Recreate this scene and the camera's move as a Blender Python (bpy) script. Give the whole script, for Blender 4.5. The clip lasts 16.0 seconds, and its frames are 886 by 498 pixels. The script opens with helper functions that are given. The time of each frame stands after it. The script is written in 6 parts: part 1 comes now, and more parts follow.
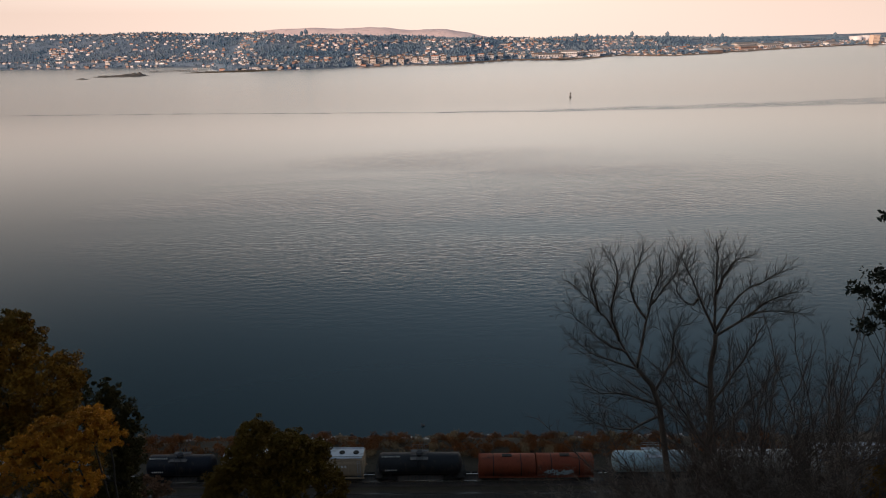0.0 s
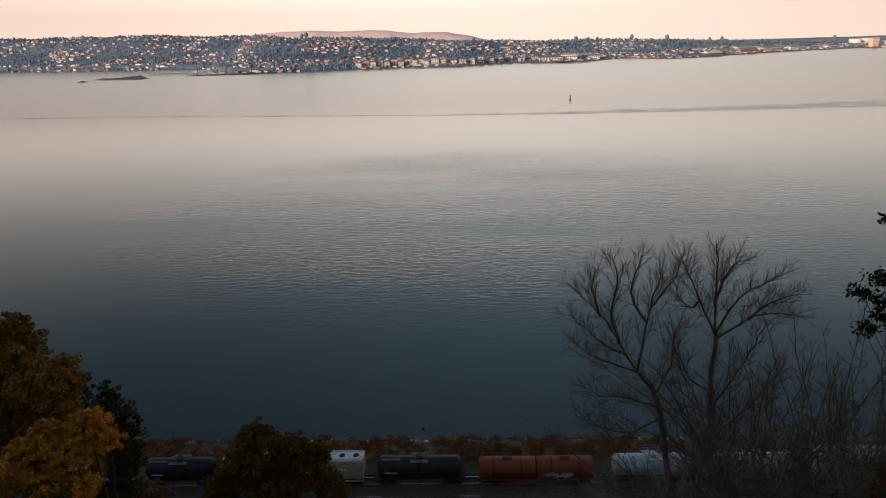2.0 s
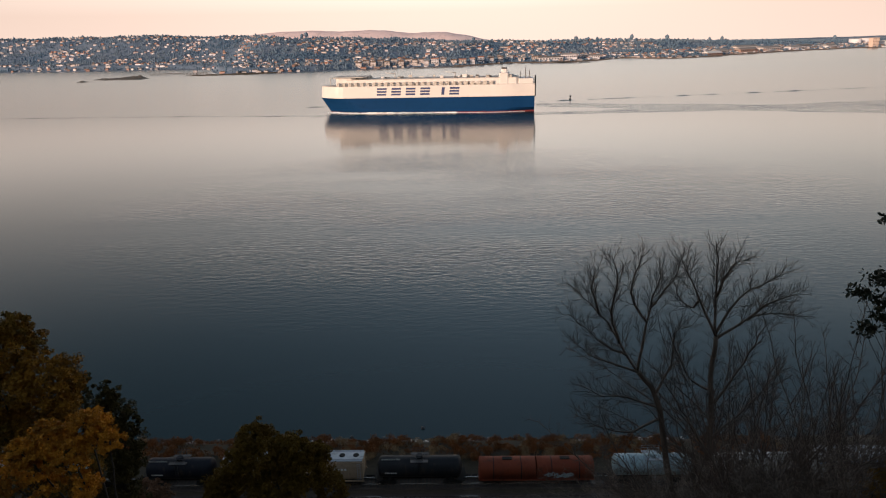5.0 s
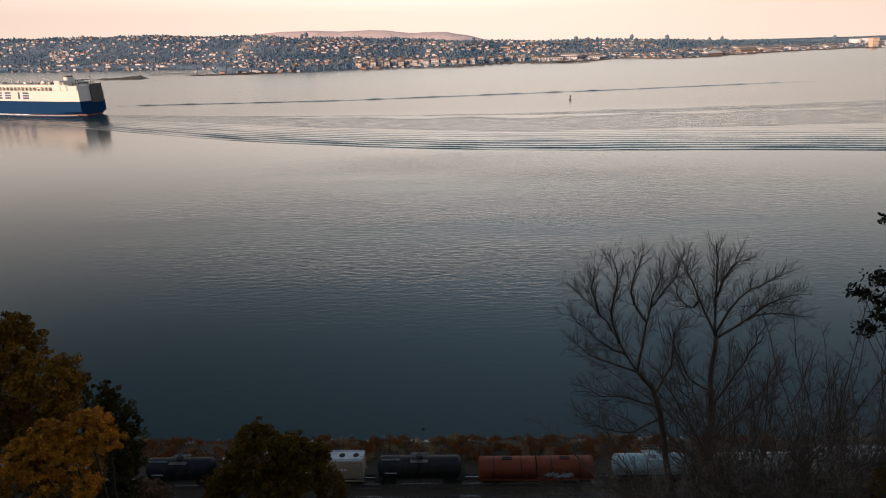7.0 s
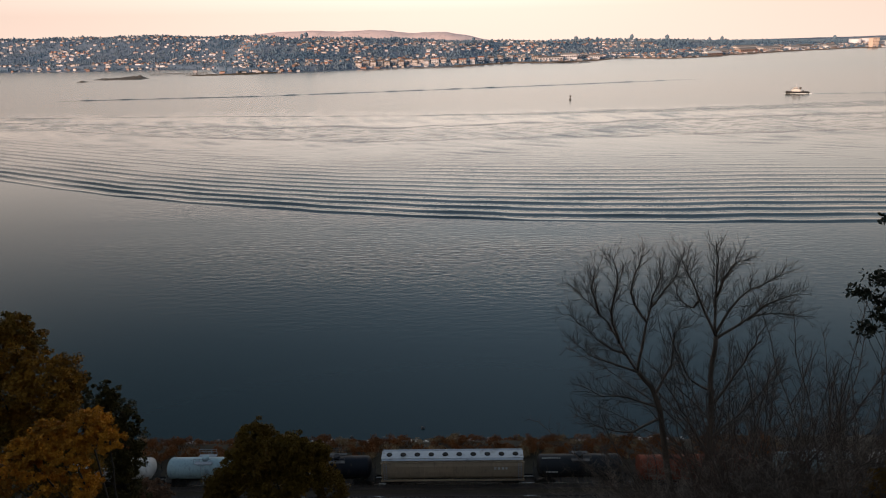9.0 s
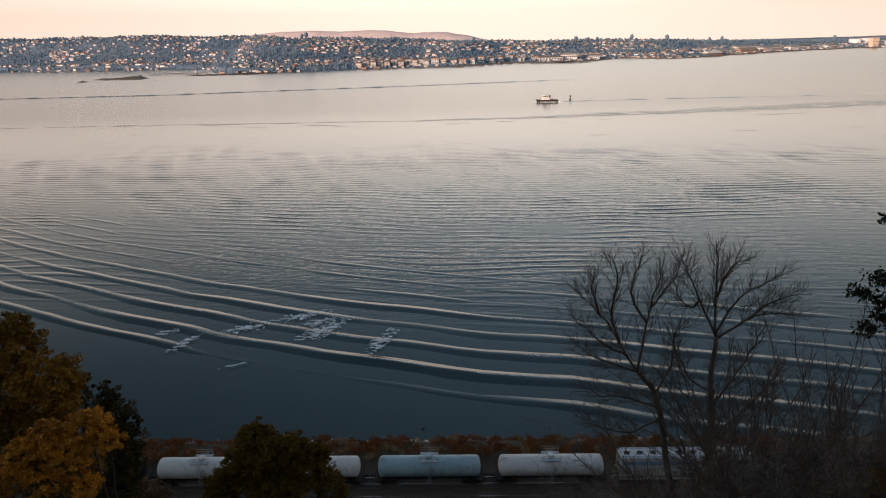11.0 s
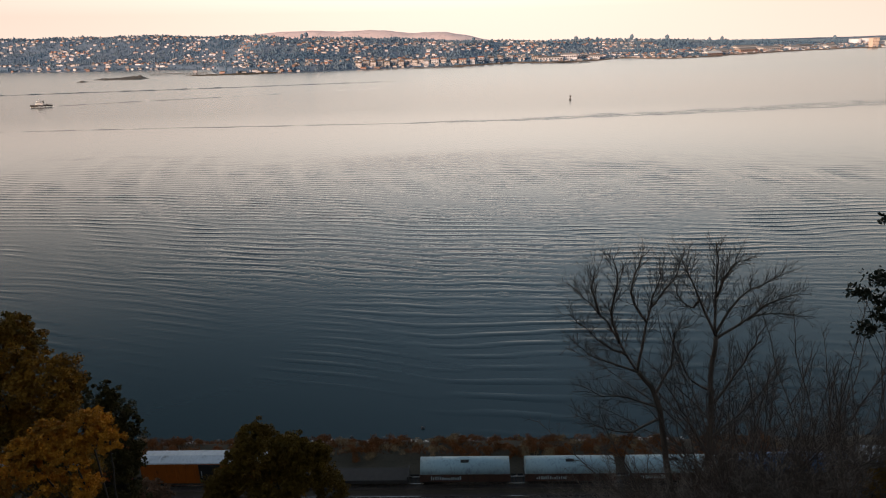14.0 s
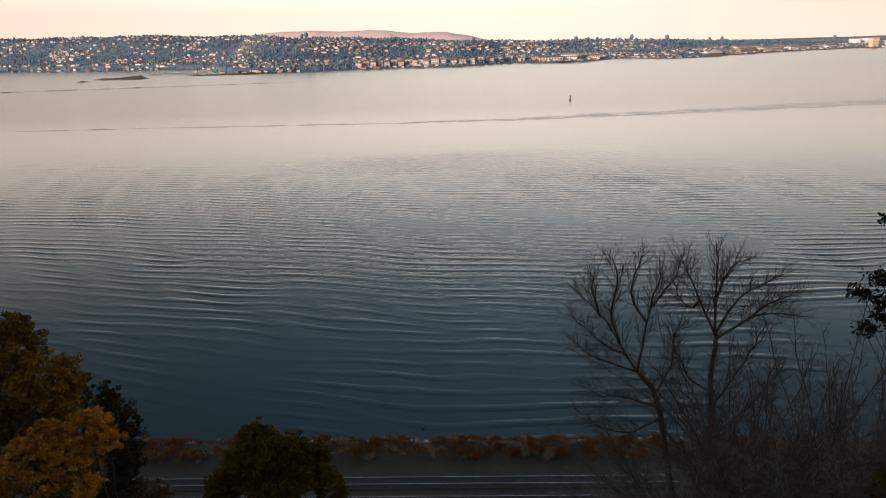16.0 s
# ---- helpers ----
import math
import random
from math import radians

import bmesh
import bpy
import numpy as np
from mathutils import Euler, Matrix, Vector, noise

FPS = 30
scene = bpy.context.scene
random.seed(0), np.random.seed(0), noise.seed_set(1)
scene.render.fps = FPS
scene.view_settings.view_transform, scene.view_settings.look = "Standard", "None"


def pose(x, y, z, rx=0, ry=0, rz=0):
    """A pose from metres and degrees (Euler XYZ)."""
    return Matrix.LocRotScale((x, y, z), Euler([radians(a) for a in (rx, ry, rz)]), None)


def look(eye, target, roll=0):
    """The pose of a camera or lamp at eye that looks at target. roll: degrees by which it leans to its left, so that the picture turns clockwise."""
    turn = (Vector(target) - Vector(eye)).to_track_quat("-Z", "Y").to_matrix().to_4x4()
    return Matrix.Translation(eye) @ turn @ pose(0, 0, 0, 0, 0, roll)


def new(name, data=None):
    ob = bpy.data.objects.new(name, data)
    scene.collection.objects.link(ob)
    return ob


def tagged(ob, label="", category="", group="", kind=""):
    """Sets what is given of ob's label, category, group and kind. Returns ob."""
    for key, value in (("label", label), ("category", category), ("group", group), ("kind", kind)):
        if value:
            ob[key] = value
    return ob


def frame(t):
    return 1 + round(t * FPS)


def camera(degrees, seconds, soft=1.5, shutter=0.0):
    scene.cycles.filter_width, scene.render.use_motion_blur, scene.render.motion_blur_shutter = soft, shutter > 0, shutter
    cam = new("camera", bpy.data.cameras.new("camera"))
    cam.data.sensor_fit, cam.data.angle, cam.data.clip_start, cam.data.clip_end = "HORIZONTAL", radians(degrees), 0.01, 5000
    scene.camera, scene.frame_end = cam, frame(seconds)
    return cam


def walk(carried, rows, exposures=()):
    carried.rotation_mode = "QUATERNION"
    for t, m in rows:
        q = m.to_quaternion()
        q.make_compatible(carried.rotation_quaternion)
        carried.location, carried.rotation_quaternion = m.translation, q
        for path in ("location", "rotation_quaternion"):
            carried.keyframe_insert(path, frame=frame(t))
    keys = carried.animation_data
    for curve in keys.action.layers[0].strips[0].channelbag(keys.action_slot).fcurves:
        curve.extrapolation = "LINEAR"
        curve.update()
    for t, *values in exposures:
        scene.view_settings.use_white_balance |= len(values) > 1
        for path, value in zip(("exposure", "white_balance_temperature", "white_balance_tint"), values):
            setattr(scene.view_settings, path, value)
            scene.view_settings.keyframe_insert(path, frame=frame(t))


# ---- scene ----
# ---------------------------------------------------------------- camera
cam = camera(70, 16.0, soft=1.1)
EYE = (0.0, 0.0, 65.0)


def aim(pitch):
    p = radians(pitch)
    return look(EYE, (0.0, math.cos(p) * 100, 65.0 - math.sin(p) * 100), -1.5)


walk(cam, [(0.0, aim(18.56)), (0.3, aim(18.56)), (0.45, aim(18.327)), (0.6, aim(18.327)), (16.0, aim(18.327))],
     exposures=[(0.0, 1.22, 7350, 15), (9.0, 1.31, 7450, 15), (12.0, 1.38, 7450, 14), (16.0, 1.41, 7450, 14)])

# ---------------------------------------------------------------- light
SUN_EL, SUN_AZ = radians(8.0), radians(224.0)
world = bpy.data.worlds.new("evening_sky")
scene.world = world
world.use_nodes = True
wn, wl = world.node_tree.nodes, world.node_tree.links
sky = wn.new("ShaderNodeTexSky")
sky.sky_type, sky.sun_disc = "NISHITA", False
sky.sun_elevation, sky.sun_rotation = SUN_EL, SUN_AZ
sky.air_density, sky.dust_density, sky.ozone_density = 1.0, 0.5, 1.0
# evening haze: the air near the horizon is paler and warmer, evenly all round
where, parts, fall, veil = wn.new("ShaderNodeTexCoord"), wn.new("ShaderNodeSeparateXYZ"), wn.new("ShaderNodeMapRange"), wn.new("ShaderNodeMix")
wl.new(where.outputs["Generated"], parts.inputs[0])
wl.new(parts.outputs["Z"], fall.inputs["Value"])
fall.interpolation_type = "SMOOTHERSTEP"
fall.inputs["From Min"].default_value, fall.inputs["From Max"].default_value = -0.02, 0.47
fall.inputs["To Min"].default_value, fall.inputs["To Max"].default_value = 1.0, 0.0
veil.data_type = "RGBA"
wl.new(fall.outputs[0], veil.inputs[0])
wl.new(sky.outputs["Color"], veil.inputs[6])
low, tone = wn.new("ShaderNodeMapRange"), wn.new("ShaderNodeMix")
wl.new(parts.outputs["Z"], low.inputs["Value"])
low.inputs["From Min"].default_value, low.inputs["From Max"].default_value = 0.04, 0.14
tone.data_type = "RGBA"
wl.new(low.outputs[0], tone.inputs[0])
tone.inputs[6].default_value, tone.inputs[7].default_value = (4.2, 3.48, 3.22, 1), (6.3, 5.78, 5.65, 1)
wl.new(tone.outputs[2], veil.inputs[7])
# the afterglow is broadest over the strait and dims away from it on both sides
turn, off, side, glow, lit = (wn.new("ShaderNodeMath"), wn.new("ShaderNodeMath"), wn.new("ShaderNodeMath"), wn.new("ShaderNodeMapRange"), wn.new("ShaderNodeVectorMath"))
turn.operation, off.operation, side.operation, lit.operation = "ARCTAN2", "SUBTRACT", "ABSOLUTE", "SCALE"
wl.new(parts.outputs["X"], turn.inputs[0])
wl.new(parts.outputs["Y"], turn.inputs[1])
wl.new(turn.outputs[0], off.inputs[0])
off.inputs[1].default_value = 0.05
wl.new(off.outputs[0], side.inputs[0])
wl.new(side.outputs[0], glow.inputs["Value"])
glow.interpolation_type = "SMOOTHSTEP"
glow.inputs["From Min"].default_value, glow.inputs["From Max"].default_value = 0.0, 0.85
glow.inputs["To Min"].default_value, glow.inputs["To Max"].default_value = 0.22, -0.42
rise, gain = wn.new("ShaderNodeMapRange"), wn.new("ShaderNodeMath")
wl.new(parts.outputs["Z"], rise.inputs["Value"])
rise.inputs["From Min"].default_value, rise.inputs["From Max"].default_value = 0.0, 0.22
rise.inputs["To Min"].default_value, rise.inputs["To Max"].default_value = 0.3, 1.0
dusk, both = wn.new("ShaderNodeMapRange"), wn.new("ShaderNodeMath")
wl.new(side.outputs[0], dusk.inputs["Value"])
dusk.interpolation_type = "SMOOTHSTEP"
dusk.inputs["From Min"].default_value, dusk.inputs["From Max"].default_value = 1.2, 2.4
dusk.inputs["To Min"].default_value, dusk.inputs["To Max"].default_value = 0.0, 0.55
wl.new(glow.outputs[0], both.inputs[0])
wl.new(dusk.outputs[0], both.inputs[1])
gain.operation = "MULTIPLY_ADD"
wl.new(both.outputs[0], gain.inputs[0])
wl.new(rise.outputs[0], gain.inputs[1])
gain.inputs[2].default_value = 1.0
wl.new(veil.outputs[2], lit.inputs[0])
wl.new(gain.outputs[0], lit.inputs["Scale"])
wl.new(lit.outputs[0], wn["Background"].inputs["Color"])
wn["Background"].inputs["Strength"].default_value = 0.10
sun = new("sun", bpy.data.lights.new("sun", "SUN"))
sun.data.energy, sun.data.angle, sun.data.color = 2.3, radians(0.6), (1.0, 0.75, 0.57)
toward = Vector((math.sin(SUN_AZ) * math.cos(SUN_EL), math.cos(SUN_AZ) * math.cos(SUN_EL), math.sin(SUN_EL)))
sun.matrix_world = look(toward * 100, (0, 0, 0))

# ---------------------------------------------------------------- materials


def nodes_of(name):
    m = bpy.data.materials.new(name)
    m.use_nodes = True
    return m, m.node_tree.nodes, m.node_tree.links, m.node_tree.nodes["Principled BSDF"]


def noise_node(n, l, vec, scale, detail=4.0, rough=0.6):
    t = n.new("ShaderNodeTexNoise")
    t.inputs["Scale"].default_value, t.inputs["Detail"].default_value, t.inputs["Roughness"].default_value = scale, detail, rough
    if vec is not None:
        l.new(vec, t.inputs["Vector"])
    return t


def mix_color(n, l, fac, a, b):
    mx = n.new("ShaderNodeMix")
    mx.data_type = "RGBA"
    l.new(fac, mx.inputs[0])
    for sock, v in ((mx.inputs[6], a), (mx.inputs[7], b)):
        if isinstance(v, tuple):
            sock.default_value = (*v, 1)
        else:
            l.new(v, sock)
    return mx.outputs[2]


def ramp(n, l, fac, lo, hi):
    r = n.new("ShaderNodeMapRange")
    r.inputs["From Min"].default_value, r.inputs["From Max"].default_value = lo, hi
    l.new(fac, r.inputs["Value"])
    return r.outputs[0]


def surf(name, c1, c2, scale=1.0, rough=0.7, metal=0.0, bump=0.02, stretch=(1, 1, 1), dirt=None, vary=0.0, sheen=0.5, grain=0.62):
    """Two scales of noise between two colours, fine relief, optional dirt, and variation from object to object."""
    m, n, l, b = nodes_of(name)
    tc = n.new("ShaderNodeTexCoord")
    mp = n.new("ShaderNodeMapping")
    mp.inputs["Scale"].default_value = stretch
    l.new(tc.outputs["Object"], mp.inputs["Vector"])
    v = mp.outputs[0]
    big, fine = noise_node(n, l, v, scale, 5), noise_node(n, l, v, scale * 9, 4)
    col = mix_color(n, l, ramp(n, l, big.outputs[0], 0.3, 0.7), c1, c2)
    dk = tuple(x * grain for x in c1)
    col = mix_color(n, l, ramp(n, l, fine.outputs[0], 0.52, 0.78), col, dk)
    if dirt:
        d = noise_node(n, l, v, scale * 2.3, 8, 0.7)
        col = mix_color(n, l, ramp(n, l, d.outputs[0], 0.55, 0.7), col, dirt)
    if vary:
        oi = n.new("ShaderNodeObjectInfo")
        hsv = n.new("ShaderNodeHueSaturation")
        l.new(ramp_to(n, l, oi.outputs["Random"], 1 - vary, 1 + vary), hsv.inputs["Value"])
        l.new(col, hsv.inputs["Color"])
        col = hsv.outputs[0]
    l.new(col, b.inputs["Base Color"])
    b.inputs["Roughness"].default_value, b.inputs["Metallic"].default_value = rough, metal
    b.inputs["Specular IOR Level"].default_value = sheen
    if bump:
        bp = n.new("ShaderNodeBump")
        bp.inputs["Distance"].default_value, bp.inputs["Strength"].default_value = bump, 0.6
        l.new(fine.outputs[0], bp.inputs["Height"])
        l.new(bp.outputs[0], b.inputs["Normal"])
    return m


def ramp_to(n, l, fac, lo, hi):
    r = n.new("ShaderNodeMapRange")
    r.inputs["To Min"].default_value, r.inputs["To Max"].default_value = lo, hi
    l.new(fac, r.inputs["Value"])
    return r.outputs[0]


def leafy(name, c1, c2, c3, scale=0.35):
    """Leaves: each one its own shade, with broad drifts of colour through the crown."""
    m, n, l, b = nodes_of(name)
    geo, tc = n.new("ShaderNodeNewGeometry"), n.new("ShaderNodeTexCoord")
    big = noise_node(n, l, tc.outputs["Object"], scale, 3)
    col = mix_color(n, l, geo.outputs["Random Per Island"], c1, c2)
    col = mix_color(n, l, ramp(n, l, big.outputs[0], 0.4, 0.65), col, c3)
    l.new(col, b.inputs["Base Color"])
    b.inputs["Roughness"].default_value = 0.7
    b.inputs["Specular IOR Level"].default_value = 0.2
    return m


def water_material(name, chop, seed, calm=0.12, base=(0.009, 0.028, 0.033), rough=0.07):
    """Open water: wind ripples in drifting patches, slick between them."""
    m, n, l, b = nodes_of(name)
    tc = n.new("ShaderNodeTexCoord")

    def mapped(sx, sy, turn=0.05):
        mp = n.new("ShaderNodeMapping")
        mp.inputs["Scale"].default_value = (sx, sy, 1)
        mp.inputs["Location"].default_value = (seed, seed * 2, 0)
        mp.inputs["Rotation"].default_value = (0, 0, turn)
        l.new(tc.outputs["Object"], mp.inputs["Vector"])
        return mp.outputs[0]

    ripple = noise_node(n, l, mapped(0.24, 0.62), 1.0, 3, 0.55)
    small = noise_node(n, l, mapped(0.7, 1.5, -0.35), 1.0, 2, 0.5)
    patch = noise_node(n, l, mapped(0.0022, 0.010), 1.0, 3, 0.5)
    sep = n.new("ShaderNodeSeparateXYZ")
    l.new(tc.outputs["Object"], sep.inputs[0])
    spread = n.new("ShaderNodeMapping")
    spread.inputs["Location"].default_value = (-20 / 165, -262 / 125, 0)
    spread.inputs["Scale"].default_value = (1 / 165, 1 / 125, 0)
    l.new(tc.outputs["Object"], spread.inputs["Vector"])
    away = n.new("ShaderNodeVectorMath")
    away.operation = "LENGTH"
    l.new(spread.outputs[0], away.inputs[0])
    zone = n.new("ShaderNodeMath")
    zone.operation = "MAXIMUM"
    l.new(ramp(n, l, away.outputs["Value"], 1.15, 0.45), zone.inputs[0])
    zone.inputs[1].default_value = 0.0
    gust = n.new("ShaderNodeMath")
    gust.operation = "MULTIPLY"
    l.new(zone.outputs[0], gust.inputs[0])
    l.new(ramp(n, l, patch.outputs[0], 0.36, 0.62), gust.inputs[1])
    mask = gust.outputs[0]
    add = n.new("ShaderNodeMath")
    add.operation = "MULTIPLY_ADD"
    add.inputs[1].default_value = 0.4
    l.new(small.outputs[0], add.inputs[0])
    l.new(ripple.outputs[0], add.inputs[2])
    mul = n.new("ShaderNodeMath")
    mul.operation = "MULTIPLY"
    l.new(add.outputs[0], mul.inputs[0])
    l.new(ramp_to(n, l, mask, calm, 1.0), mul.inputs[1])
    bp = n.new("ShaderNodeBump")
    bp.inputs["Distance"].default_value, bp.inputs["Strength"].default_value = chop, 1.0
    l.new(mul.outputs[0], bp.inputs["Height"])
    lean, level = n.new("ShaderNodeCombineXYZ"), n.new("ShaderNodeVectorMath")
    level.operation = "NORMALIZE"
    far_off = n.new("ShaderNodeMapRange")
    far_off.inputs["From Min"].default_value, far_off.inputs["From Max"].default_value = 750, 1300
    far_off.inputs["To Min"].default_value, far_off.inputs["To Max"].default_value = 0.0, -0.04
    l.new(sep.outputs["Y"], far_off.inputs["Value"])
    l.new(far_off.outputs[0], lean.inputs["Y"])
    shape, leaning = n.new("ShaderNodeNewGeometry"), n.new("ShaderNodeVectorMath")
    l.new(shape.outputs["Normal"], leaning.inputs[0])
    l.new(lean.outputs[0], leaning.inputs[1])
    l.new(leaning.outputs[0], level.inputs[0])
    l.new(level.outputs[0], bp.inputs["Normal"])
    l.new(bp.outputs[0], b.inputs["Normal"])
    b.inputs["Base Color"].default_value = (*base, 1)
    blur = n.new("ShaderNodeMath")
    blur.operation = "MULTIPLY_ADD"
    l.new(ramp(n, l, sep.outputs["Y"], 330, 640), blur.inputs[0])
    blur.inputs[1].default_value = 0.13
    l.new(ramp_to(n, l, mask, rough, rough + 0.03), blur.inputs[2])
    l.new(blur.outputs[0], b.inputs["Roughness"])
    b.inputs["IOR"].default_value = 1.333
    return m


M_WATER = water_material("strait_water", 0.34, 0.0, 0.03)
M_WAVE = water_material("wave_water", 0.10, 3.0, 0.12, rough=0.06)
M_CHOP = water_material("churned_water", 0.40, 7.0, 0.8)
M_FOAM = surf("foam", (0.93, 0.94, 0.94), (0.86, 0.88, 0.89), 0.8, 0.8, grain=0.95)
M_SOIL = surf("slope_soil", (0.045, 0.035, 0.022), (0.07, 0.05, 0.03), 0.25, 0.95, bump=0.08)
# distance haze is put into the far land's colour as a blue tint
M_FARLAND = surf("hazy_blue_far_hillside", (0.09, 0.15, 0.23), (0.13, 0.17, 0.23), 0.012, 0.95, bump=0.0)
M_BANK = surf("tidal_bank", (0.17, 0.12, 0.09), (0.12, 0.085, 0.065), 0.05, 0.95, bump=0.0)
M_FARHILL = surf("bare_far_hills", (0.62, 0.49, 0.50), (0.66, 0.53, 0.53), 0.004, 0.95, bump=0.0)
M_BALLAST = surf("ballast", (0.052, 0.036, 0.029), (0.078, 0.056, 0.045), 0.8, 0.95, bump=0.05, dirt=(0.05, 0.035, 0.028))
M_RAIL = surf("rail_steel", (0.55, 0.50, 0.46), (0.40, 0.35, 0.31), 0.5, 0.25, 0.9, bump=0.0)
M_SLEEPER = surf("sleeper_wood", (0.034, 0.028, 0.026), (0.050, 0.042, 0.038), 1.2, 0.9, vary=0.2)
M_ROCK = surf("shore_rock", (0.05, 0.05, 0.052), (0.12, 0.115, 0.11), 1.1, 0.85, bump=0.06, vary=0.3)
M_CONCRETE = surf("pale_rubble", (0.48, 0.43, 0.38), (0.62, 0.57, 0.52), 1.0, 0.9, bump=0.05, vary=0.2)
M_BARK = surf("bare_bark", (0.12, 0.088, 0.066), (0.07, 0.054, 0.042), 2.5, 0.9, bump=0.02, stretch=(1, 1, 0.3))
M_BARK_DARK = surf("dark_bark", (0.04, 0.032, 0.025), (0.025, 0.02, 0.016), 2.5, 0.9, bump=0.02)
M_TWIG = surf("twig_bark", (0.095, 0.062, 0.042), (0.05, 0.036, 0.027), 3.0, 0.9, bump=0.0)
M_TWIG_PALE = surf("pale_twigs", (0.27, 0.21, 0.17), (0.12, 0.095, 0.08), 3.0, 0.9, bump=0.0)
M_TWIG_RED = surf("reddish_twigs", (0.10, 0.062, 0.046), (0.055, 0.036, 0.028), 3.0, 0.9, bump=0.0)
M_LEAF_OLIVE = leafy("olive_brown_leaves", (0.20, 0.085, 0.007), (0.28, 0.12, 0.009), (0.085, 0.052, 0.006))
M_LEAF_DARK = leafy("dark_green_leaves", (0.045, 0.033, 0.008), (0.065, 0.046, 0.010), (0.045, 0.036, 0.008))
M_LEAF_GOLD = leafy("golden_leaves", (0.46, 0.175, 0.016), (0.66, 0.27, 0.026), (0.24, 0.095, 0.010), 0.9)
M_LEAF_BUSH = leafy("olive_leaves", (0.105, 0.058, 0.004), (0.145, 0.080, 0.006), (0.10, 0.050, 0.004), 0.3)
M_LEAF_OAK = leafy("oak_leaves", (0.012, 0.014, 0.008), (0.022, 0.024, 0.012), (0.015, 0.017, 0.009), 2.0)
M_LEAF_PINK = leafy("russet_leaves", (0.16, 0.08, 0.05), (0.22, 0.11, 0.06), (0.14, 0.07, 0.04), 1.0)
M_SCRUB = leafy("rusty_scrub", (0.22, 0.065, 0.016), (0.28, 0.10, 0.030), (0.13, 0.062, 0.024), 0.5)
M_SCRUB_TAN = leafy("dry_grass_scrub", (0.30, 0.19, 0.10), (0.38, 0.26, 0.15), (0.22, 0.15, 0.08), 0.5)
# leaf colour carries the blue of the haze over the strait
M_FARTREE = leafy("hazy_blue_far_leaves", (0.050, 0.106, 0.170), (0.072, 0.128, 0.190), (0.11, 0.155, 0.205), 0.006)


def paint(name, c, rough=0.45, dirt=(0.06, 0.045, 0.035), scale=0.35, bump=0.004):
    return surf(name, c, tuple(x * 0.82 for x in c), scale, rough, 0.0, bump, (1, 1, 0.4), dirt, sheen=0.25)


P_BLACK = paint("tank_black", (0.011, 0.012, 0.014), 0.6)
P_NAVY = paint("tank_navy", (0.006, 0.008, 0.015), 0.6)
P_GREY = paint("tank_slate", (0.017, 0.018, 0.021), 0.6)
P_WHITE = paint("tank_white", (0.66, 0.63, 0.60), 0.5, (0.22, 0.18, 0.15))
P_BEIGE = paint("tank_beige", (0.42, 0.38, 0.34), 0.55, (0.18, 0.14, 0.11))
P_BLUE = paint("tank_pale_blue", (0.32, 0.44, 0.47), 0.45, (0.14, 0.16, 0.18))
P_DEEPBLUE = paint("tank_blue", (0.06, 0.14, 0.27), 0.45)
P_HOPPER = paint("hopper_tan", (0.40, 0.29, 0.20), 0.6, (0.22, 0.16, 0.12))
P_HOPPER_GREY = paint("hopper_grey", (0.46, 0.45, 0.44), 0.6, (0.2, 0.17, 0.15))
P_BAND = paint("hopper_blue_band", (0.16, 0.27, 0.40), 0.6, (0.2, 0.2, 0.2))
P_ROOF = paint("car_roof_galvanised", (0.55, 0.56, 0.58), 0.5, (0.25, 0.24, 0.23))
P_RED = paint("oxide_red", (0.22, 0.045, 0.02), 0.7, (0.08, 0.03, 0.02))
P_BOXRED = paint("boxcar_red", (0.17, 0.035, 0.022), 0.7, (0.06, 0.03, 0.025))
P_BOXROOF = paint("boxcar_roof_faded_red", (0.30, 0.10, 0.07), 0.7, (0.16, 0.07, 0.05))
P_TROUGH = paint("trough_brown", (0.10, 0.05, 0.035), 0.7, (0.05, 0.03, 0.025))
P_ORANGE = paint("loco_orange", (0.36, 0.082, 0.008), 0.5, (0.11, 0.035, 0.012), 0.6)
P_SOOT = paint("loco_sooty_orange", (0.20, 0.06, 0.012), 0.6, (0.05, 0.03, 0.02))
P_LOCOGREY = paint("loco_grey", (0.33, 0.36, 0.40), 0.5)
P_UNDER = paint("running_gear", (0.022, 0.02, 0.019), 0.8)
P_MARK = surf("stencil_white", (0.7, 0.7, 0.68), (0.6, 0.6, 0.58), 2.0, 0.7)
P_GLASS = surf("cab_glass", (0.02, 0.025, 0.03), (0.03, 0.035, 0.04), 1.0, 0.08)
P_GRAF1 = surf("sprayed_pale", (0.55, 0.58, 0.58), (0.25, 0.35, 0.38), 1.2, 0.6)
P_GRAF2 = surf("sprayed_teal", (0.10, 0.30, 0.33), (0.5, 0.45, 0.45), 1.5, 0.6)
S_BLUE = surf("hull_blue", (0.0008, 0.028, 0.092), (0.001, 0.032, 0.104), 0.02, 0.7, bump=0.0, sheen=0.08, grain=0.93)
S_WHITE = surf("hull_cream", (0.58, 0.56, 0.56), (0.54, 0.52, 0.52), 0.02, 0.5, bump=0.0, grain=0.93)
S_RED = surf("boot_top_red", (0.16, 0.02, 0.025), (0.12, 0.02, 0.025), 0.1, 0.5, bump=0.0, grain=0.93)
S_MARK = surf("hull_mark_blue", (0.012, 0.03, 0.11), (0.012, 0.035, 0.12), 0.1, 0.5, bump=0.0, grain=0.93)
S_DECK = surf("deck_grey", (0.42, 0.40, 0.38), (0.32, 0.30, 0.29), 0.1, 0.7, bump=0.0, grain=0.93)
S_DARK = surf("ship_dark", (0.05, 0.05, 0.055), (0.09, 0.08, 0.075), 0.2, 0.6, bump=0.0)
